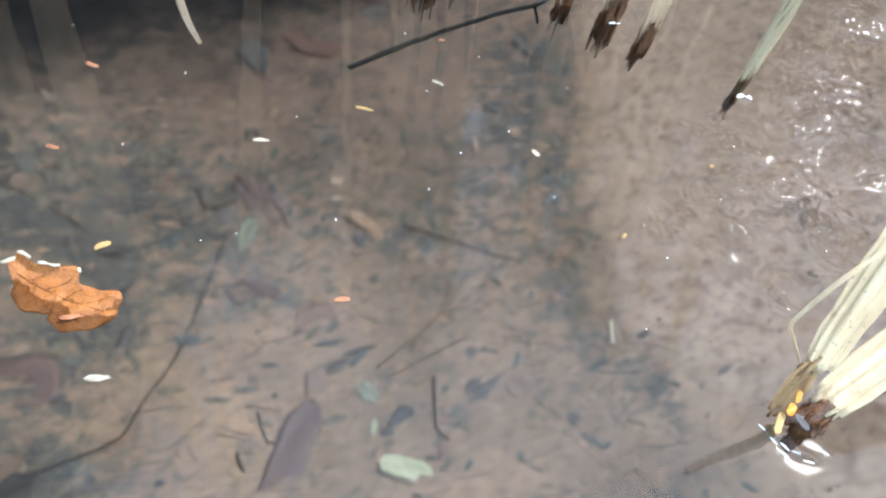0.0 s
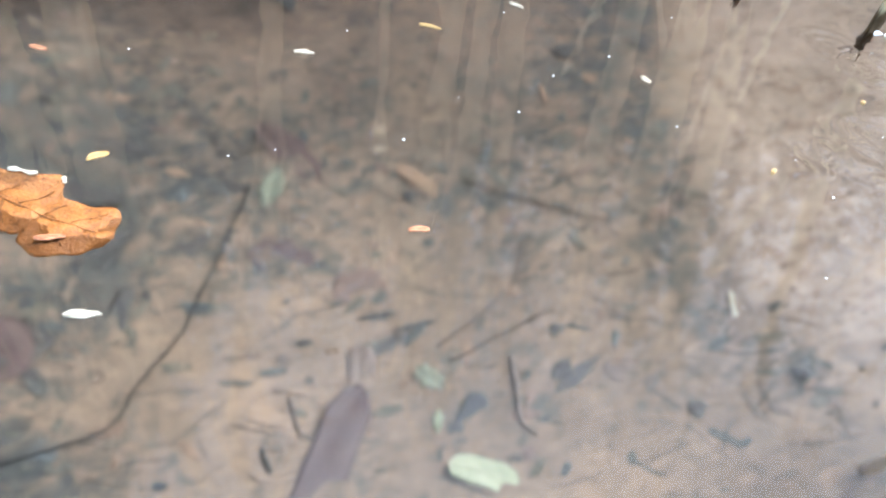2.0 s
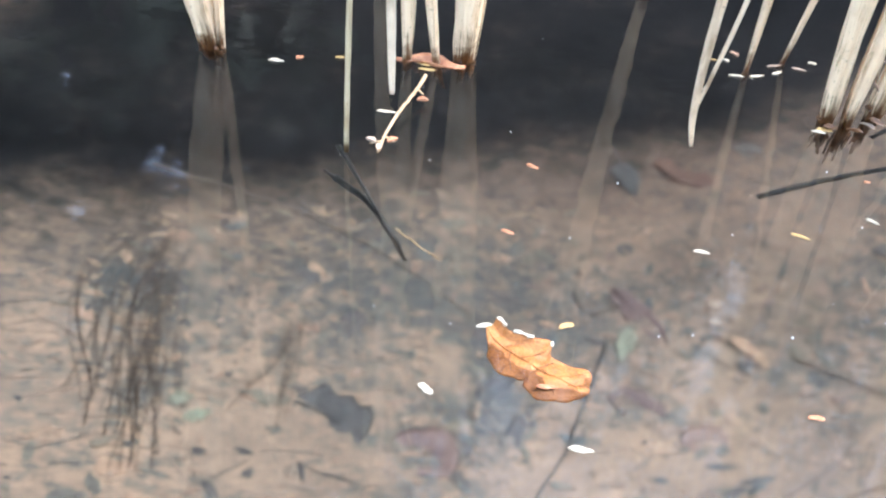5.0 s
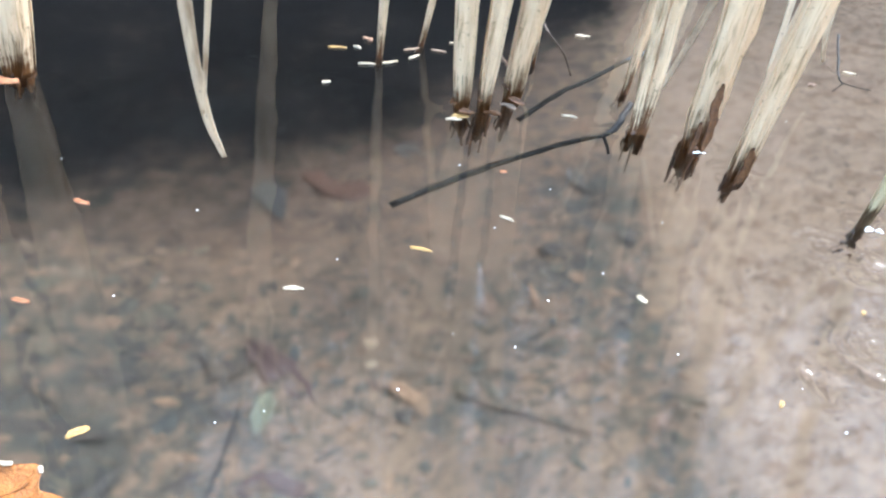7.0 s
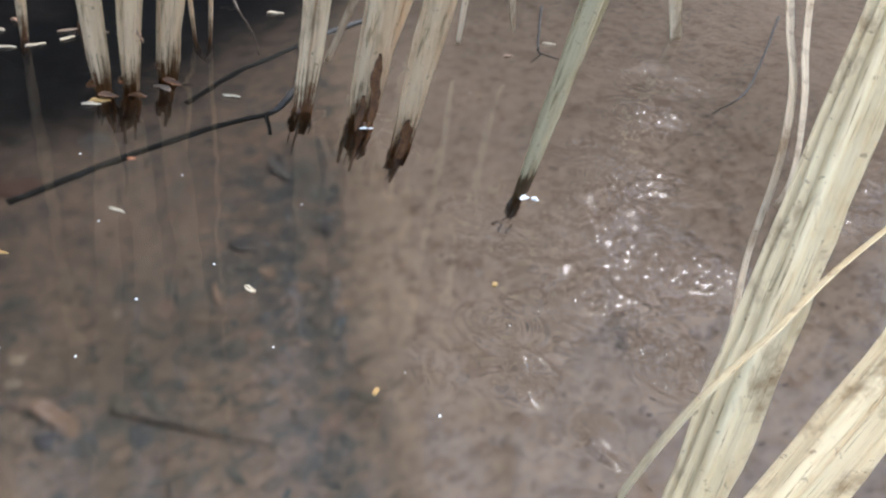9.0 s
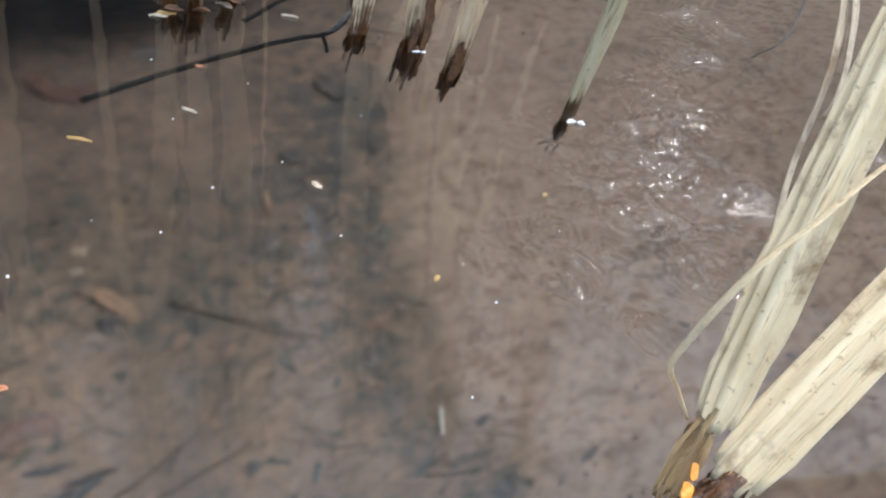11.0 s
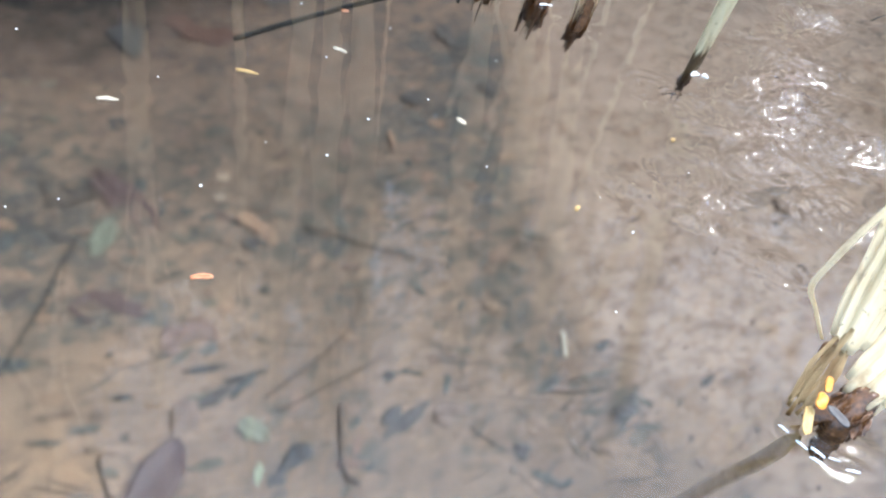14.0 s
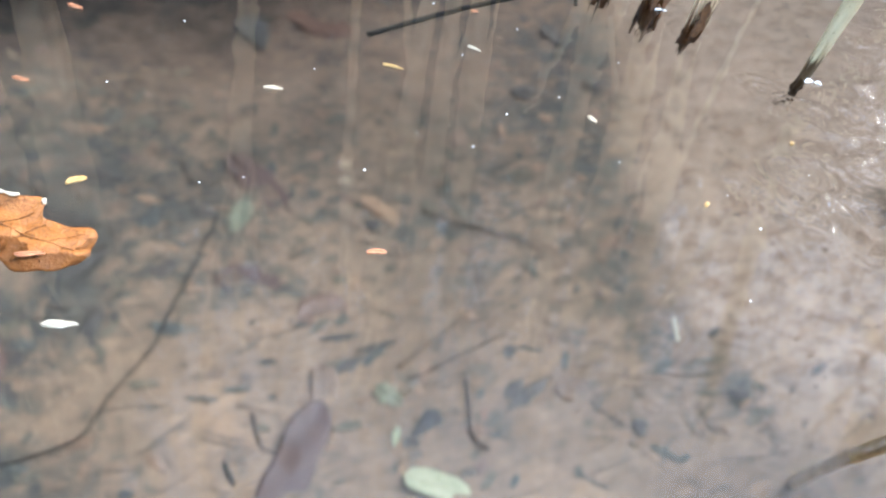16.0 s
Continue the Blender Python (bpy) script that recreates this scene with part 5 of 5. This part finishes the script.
stick("sunken_twig", "small black twig on pale silt", on_bed([(-0.109, 0.378), (-0.104, 0.363), (-0.097, 0.346)]), 0.0014, 0.0008, TWIG, [on_bed([(-0.120, 0.384), (-0.096, 0.382)])])
stick("sunken_twig", "small black twig on pale silt", on_bed([(-0.121, 0.336), (-0.113, 0.319)]), 0.0014, 0.001, BARK)
stick("sunken_twig", "thin dark twig in the litter", on_bed([(-0.002, 0.419), (0.021, 0.434), (0.075, 0.467)]), 0.0011, 0.0007, TWIG)
stick("sunken_twig", "thin dark twig in the litter", on_bed([(-0.01, 0.43), (0.05, 0.50), (0.06, 0.55)]), 0.001, 0.0007, TWIG)
stick("sunken_twig", "thin brown twig over the slope", on_bed([(-0.16, 0.655), (-0.19, 0.63), (-0.21, 0.66)]), 0.0013, 0.0008, TWIG)
stick("twig", "thin black bent twig on the sand shelf", [(0.80, 1.05, 0.02), (0.696, 0.915, 0.004), (0.630, 0.838, 0.0015), (0.575, 0.80, -0.010)], 0.0016, 0.0011, BARK)
stick("twig", "thin black crooked twig in shallow water", [(0.466, 1.03, 0.02), (0.440, 0.955, 0.0), (0.438, 0.936, -0.006), (0.470, 0.932, -0.02)], 0.0016, 0.001, BARK, [[(0.438, 0.936, -0.006), (0.425, 0.93, -0.03)]])
stick("twig", "thin dark twig among back reeds", [(0.105, 1.08, 0.02), (0.118, 1.03, 0.004), (0.133, 0.976, -0.02), (0.14, 0.95, -0.06)], 0.0018, 0.001, TWIG)
stick("seed_twig", "orange-tan twig with dry buds trailing on the water", [(-0.402, 0.715, 0.018), (-0.405, 0.68, 0.012), (-0.410, 0.63, 0.008), (-0.4085, 0.575, 0.002)], 0.0022, 0.0013, TAN_TWIG, [[(-0.404, 0.69, 0.013), (-0.395, 0.682, 0.013)], [(-0.409, 0.60, 0.004), (-0.398, 0.594, 0.004)], [(-0.409, 0.592, 0.004), (-0.420, 0.586, 0.003)]], 0.3)
for x, y, a, mat in [(-0.396, 0.684, 20, SALMON), (-0.400, 0.594, 50, RUST), (-0.419, 0.587, 160, TAN), (-0.408, 0.578, 95, TAN)]:
    leaf("leaflet", "dry curled bud scale on a tan twig", mat, x, y, a, 0.012, 0.006, True, group=FLOAT, z=0.006, cup=0.6)

# long hair-like roots that stream over the bed of the pool
def root_tuft():
    root = thing("root_tuft", "dark hair-like roots streaming over the silt", "roots")
    rng = random.Random(8)
    bundles = [((-0.602, 0.545), (-0.602, 0.461), (-0.540, 0.310), 9, 0.022), ((-0.600, 0.520), (-0.572, 0.443), (-0.505, 0.285), 9, 0.020), ((-0.578, 0.494), (-0.556, 0.420), (-0.526, 0.345), 6, 0.014),
               ((-0.660, 0.56), (-0.640, 0.45), (-0.585, 0.33), 6, 0.025), ((-0.468, 0.483), (-0.463, 0.437), (-0.477, 0.385), 3, 0.006), ((-0.457, 0.489), (-0.444, 0.431), (-0.433, 0.385), 4, 0.008)]
    for (x0, y0), (xm, ym), (x1, y1), count, spread in bundles:
        strands = []
        for k in range(count):
            spot = [(px + rng.uniform(-spread, spread), py + rng.uniform(-0.02, 0.02)) for px, py in ((x0, y0), (xm, ym), (x1, y1))]
            path = curve_path([(px, py, ground_z(px, py) + lift) for (px, py), lift in zip(spot, (0.014, 0.007, 0.001))], 7)
            strands.append(tube(path, [rng.uniform(0.0003, 0.0007)] * len(path), 4, 1, 0, k))
        part("root_strands", raw_mesh("root_strands", *tube_args(joined(strands), FIBRE)), root)


root_tuft()


# ---- countless small stuff ----
def litter():
    """Leaf crumbs, stalk bits and fibres; thick in the hollows, thin on bare sand, peppered over the shelf."""
    rng = random.Random(21)
    pieces = []
    while len(pieces) < 2300:
        x, y = rng.uniform(-0.7, 0.75), rng.uniform(0.2, 1.0)
        shelf = x > shelf_edge(y) + 0.01
        d = muck_at(x, y)
        if mud_dim_at(x, y) > 0.5 or rng.random() > (0.16 + 0.8 * d if shelf else 0.04 + 0.55 * d):
            continue
        z = ground_z(x, y) + 0.0006
        a = rng.uniform(0, 6.28) if rng.random() < 0.35 else rng.gauss(0.42, 0.4)
        u, v = Vector((math.cos(a), math.sin(a), rng.uniform(-0.15, 0.15))), Vector((-math.sin(a), math.cos(a), rng.uniform(-0.3, 0.3)))
        p = Vector((x, y, z))
        if shelf or rng.random() < 0.30:
            ln = 0.0018 + (0.0045 if shelf else 0.010) * rng.random() ** 3
            wd = ln * rng.uniform(0.3, 0.7)
            pts = [p - u * ln / 2, p - u * ln * 0.2 + v * wd / 2, p + u * ln * 0.3 + v * wd * 0.4, p + u * ln / 2, p + u * ln * 0.2 - v * wd / 2, p - u * ln * 0.25 - v * wd * 0.45]
            top = [q + Vector((0, 0, rng.uniform(0.0004, 0.0014))) for q in pts]
            low = [q - Vector((0, 0, 0.0012)) for q in pts]
            f = [tuple(range(6))] + [(k, k + 6, (k + 1) % 6 + 6, (k + 1) % 6) for k in range(6)]
            pieces.append((top + low, f, [(0, 0)] * 12))
        else:
            ln = 0.010 + 0.045 * rng.random() ** 2
            c = v * ln * rng.gauss(0, 0.06)
            e0, e1 = p - u * ln / 2, p + u * ln / 2
            m = p + c
            for q in (e0, m, e1):
                q.z = ground_z(q.x, q.y) + 0.0006
            r = rng.uniform(0.0003, 0.0007)
            pieces.append(tube([e0, (e0 + m) / 2 + c * 0.2, m, (m + e1) / 2 + c * 0.2, e1], [r * 0.5, r, r, r, r * 0.4], 4, 1, 0, 0))
    me = raw_mesh("litter", *tube_args(joined(pieces), litter_material()), smooth=False)
    tagged(new("leaf_litter", me), "crumbs of dark rotted leaf and fibre scattered over the silt", "leaf litter", kind="stuff")


def litter_material():
    m, n, l, b = nodes_of("litter_crumbs", 0.75, 0.2)
    g = n.new("ShaderNodeNewGeometry")
    l.new(ramp(n, l, g.outputs["Random Per Island"], [(0.0, (0.050, 0.056, 0.056)), (0.30, (0.074, 0.068, 0.060)), (0.55, (0.105, 0.083, 0.067)), (0.80, (0.155, 0.115, 0.088)), (0.97, (0.24, 0.175, 0.13))]), b.inputs["Base Color"])
    return m


# white bars that stand in for sky glints along the water ridge
GLINT_BARS = [(0.2294, 0.2619, -55, 0.0073), (0.2342, 0.2524, -58, 0.0081), (0.2405, 0.2482, -55, 0.0092), (0.2380, 0.2433, -44, 0.0096), (0.2529, 0.2381, -15, 0.0088), (0.2469, 0.2444, -26, 0.0068)]


def specks():
    """White seed flecks and tiny bubbles on the water."""
    rng = random.Random(4)
    pieces = []
    spots = [(0.047, 0.517), (0.02, 0.47), (-0.09, 0.55), (-0.19, 0.60), (0.09, 0.55), (0.02, 0.60), (0.15, 0.62), (-0.30, 0.66), (-0.05, 0.43), (0.12, 0.47), (0.20, 0.41), (0.0, 0.69), (-0.22, 0.50), (0.07, 0.66), (0.26, 0.48), (-0.36, 0.58), (-0.12, 0.41), (0.17, 0.34)]
    spots += [(rng.uniform(-0.5, 0.4), rng.uniform(0.3, 0.95)) for _ in range(8)]
    for k, (x, y) in enumerate(spots):
        r = rng.uniform(0.0005, 0.0009) if k < 18 else rng.uniform(0.0003, 0.0006)
        pieces.append(tube([Vector((x, y, -r * 0.4)), Vector((x, y, 0.0)), Vector((x, y, r * 0.7)), Vector((x, y, r))], [r * 0.6, r, r * 0.75, r * 0.2], 7, rng.uniform(0.7, 1), 0.2, k))
    tagged(new("white_flecks", raw_mesh("white_flecks", *tube_args(joined(pieces), FLECK_WHITE))), "tiny white seed flecks floating on the water", "flecks", kind="stuff")


def flakes():
    """Torn leaf flakes bedded in the silt, most of them half buried."""
    rng = random.Random(57)
    pieces = []
    while len(pieces) < 850:
        x, y = rng.uniform(-0.66, 0.30), rng.uniform(0.21, 0.80)
        if x > shelf_edge(y) or mud_dim_at(x, y) > 0.55 or rng.random() > 0.20 + 0.8 * muck_at(x, y):
            continue
        a = rng.uniform(0, 6.28) if rng.random() < 0.5 else rng.gauss(0.42, 0.5)
        ln = 0.009 + 0.024 * rng.random() ** 2
        wd = ln * rng.uniform(0.22, 0.75)
        pointed = rng.random() < 0.5
        rim = []
        for k in range(11):
            b = 6.283 * k / 11
            r = rng.uniform(0.72, 1.12) * (1 - (0.35 * abs(math.sin(b)) if pointed else 0.0))
            u, v = ln * 0.5 * r * math.cos(b), wd * 0.5 * r * math.sin(b)
            px, py = x + u * math.cos(a) - v * math.sin(a), y + u * math.sin(a) + v * math.cos(a)
            rim.append(Vector((px, py, ground_z(px, py) + rng.uniform(0.0001, 0.0016))))
        mid = Vector((x, y, ground_z(x, y) + 0.0011))
        verts = rim + [q - Vector((0, 0, 0.0022)) for q in rim] + [mid]
        f = [(k, (k + 1) % 11, 22) for k in range(11)] + [(k, k + 11, (k + 1) % 11 + 11, (k + 1) % 11) for k in range(11)]
        pieces.append((verts, f, [(0, 0)] * 23))
    m, n, l, b = nodes_of("leaf_flakes", 0.7, 0.2)
    g = n.new("ShaderNodeNewGeometry")
    skin = ramp(n, l, g.outputs["Random Per Island"], [(0.0, (0.075, 0.080, 0.078)), (0.10, (0.100, 0.092, 0.078)), (0.35, (0.120, 0.104, 0.078)), (0.55, (0.145, 0.110, 0.084)), (0.72, (0.185, 0.134, 0.098)), (0.88, (0.235, 0.156, 0.102)), (1.0, (0.140, 0.095, 0.080))])
    spot = ramp(n, l, noise_tex(n, l, g.outputs["Position"], 130, 4), [(0.35, (0.72, 0.74, 0.76)), (0.65, (1.15, 1.12, 1.08))])
    l.new(blend(n, l, 1.0, skin, spot, "MULTIPLY"), b.inputs["Base Color"])
    me = raw_mesh("leaf_flakes", *tube_args(joined(pieces), m), smooth=False)
    tagged(new("leaf_flakes", me), "torn tan and slate leaf flakes half buried in silt", "leaf litter", kind="stuff")


litter()
flakes()
specks()
# glints at the near clump, painted as thin white pieces
for fx, fy, fa, fl in GLINT_BARS:
    leaf("foam_glint_fleck", "white bar painted as a water glint at a broken reed clump", FLECK_WHITE, fx, fy, fa, fl * 0.75, 0.0010, True, z=0.0032, lobes=0.55, lobe_count=4, cup=0.5, rib=False, group="froth at the reed clump", category="foam")
leaf("foam_glint_fleck", "white foam fleck caught at a leaning reed", FLECK_WHITE, 0.3165, 0.6250, 20, 0.009, 0.005, True, z=0.002, lobes=0.3, cup=0.5, rib=False, category="foam")
leaf("foam_glint_fleck", "white foam fleck caught at a leaning reed", FLECK_WHITE, 0.3240, 0.6235, -30, 0.006, 0.004, True, z=0.002, lobes=0.3, cup=0.5, rib=False, category="foam")
leaf("foam_glint_fleck", "white foam fleck at a thick reed base", FLECK_WHITE, 0.2140, 0.7385, 5, 0.012, 0.003, True, z=0.0016, lobes=0.3, cup=0.3, rib=False, category="foam")


# ---- dark evergreen trees on the far bank, seen mirrored in the pool ----
def bank_tree(x, y, height, spread, seed, leaves, withes=0.0):
    rng = random.Random(seed)
    zb = ground_z(x, y)
    root = thing("bank_tree", "dense dark evergreen tree on the muddy bank" if leaves == FOLIAGE else "grey-green willow bush on the muddy bank", "tree", "bank trees", pose(x, y, zb - 0.02))
    limbs = [tube(curve_path([(0, 0, 0), (0.05, 0.03, height * 0.5), (0, 0.08, height * 0.95)], 5), [0.07 - 0.005 * i for i in range(11)], 8, 1, 0.1, 1)]
    for k in range(9):
        a = rng.uniform(0, 6.28)
        z0 = height * rng.uniform(0.1, 0.7)
        tip = Vector((math.cos(a) * spread * 0.8, math.sin(a) * spread * 0.6, min(height, z0 + height * rng.uniform(0.1, 0.3))))
        path = curve_path([(0.02, 0.02, z0), (tip.x * 0.4, tip.y * 0.4, z0 * 0.4 + tip.z * 0.6), tip], 5)
        limbs.append(tube(path, [0.03 - 0.0025 * i for i in range(len(path))], 6, 1, 0.1, k))
    part("trunk", raw_mesh("trunk", *tube_args(joined(limbs), BARK)), root)
    verts, faces = [], []
    for _ in range(int(58 * height)):
        h = rng.random() ** (1.25 if leaves == FOLIAGE else 1.7)      # willows thin out upwards
        wide = spread * (1.1 - (0.75 if leaves == FOLIAGE else 0.35) * h)
        c = Vector((rng.gauss(0, wide * 0.5), rng.gauss(0, wide * 0.4), height * (0.03 + 0.97 * h)))
        r = spread * rng.uniform(0.12, 0.26) * (1.0 if leaves == FOLIAGE else 1.0 + 0.9 * h)
        for _ in range(34):
            d = Vector((rng.gauss(0, 1), rng.gauss(0, 1), rng.gauss(0, 0.8)))
            p = c + d.normalized() * r * rng.random() ** 0.4
            u = Vector((rng.gauss(0, 1), rng.gauss(0, 1), rng.gauss(0, 0.6))).normalized()
            w = u.orthogonal().normalized()
            ln, wd = rng.uniform(0.12, 0.20), rng.uniform(0.05, 0.09)
            k = len(verts)
            verts += [p - u * ln / 2, p + w * wd / 2, p + u * ln / 2, p - w * wd / 2]
            faces.append((k, k + 1, k + 2, k + 3))
    if withes:                                         # long thin shoots, leafed ever more sparsely upwards
        shoots = []
        for k in range(30):
            x0, y0 = rng.gauss(0, spread * 0.45), rng.gauss(0, spread * 0.3)
            top = withes * rng.uniform(0.55, 1.0)
            path = curve_path([(x0 * 0.5, y0 * 0.5, 0.1), (x0, y0, top * 0.5), (x0 * 1.5 + rng.gauss(0, 0.12), y0 * 1.4 - 0.1, top)], 6)
            shoots.append(tube(path, [0.009 - 0.0065 * i / (len(path) - 1) for i in range(len(path))], 5, 1, 0.1, k))
            for _ in range(95):
                f = 1 - rng.random() ** 0.6
                at = path[min(len(path) - 1, int(f * len(path)))]
                p = at + Vector((rng.gauss(0, 0.085), rng.gauss(0, 0.085), rng.gauss(0, 0.08)))
                u = Vector((rng.gauss(0, 0.6), rng.gauss(0, 0.6), -1)).normalized()
                w = u.orthogonal().normalized()
                ln, wd = rng.uniform(0.06, 0.11), rng.uniform(0.022, 0.036)
                q = len(verts)
                verts += [p - u * ln / 2, p + w * wd / 2, p + u * ln / 2, p - w * wd / 2]
                faces.append((q, q + 1, q + 2, q + 3))
        part("shoots", raw_mesh("shoots", *tube_args(joined(shoots), BARK)), root, "long thin dark shoots")
    part("crown", raw_mesh("crown", verts, faces, leaves, smooth=False), root)


for k, (x, y, h, s, shoot) in enumerate([(-2.9, 1.7, 3.8, 1.2, 0), (-2.2, 2.5, 3.6, 1.2, 0), (-1.5, 3.0, 2.8, 1.0, 0), (-0.85, 3.1, 1.5, 0.85, 3.2), (-0.3, 3.1, 1.05, 0.8, 2.9), (0.3, 3.15, 0.8, 0.8, 2.7), (0.95, 3.2, 0.7, 0.8, 2.7), (1.7, 3.1, 0.7, 0.8, 2.7), (2.4, 2.6, 0.7, 0.8, 2.4), (3.0, 1.8, 0.7, 0.75, 2.0)]):
    bank_tree(x, y, h, s, 40 + k, FOLIAGE if k < 3 else WILLOW, shoot)
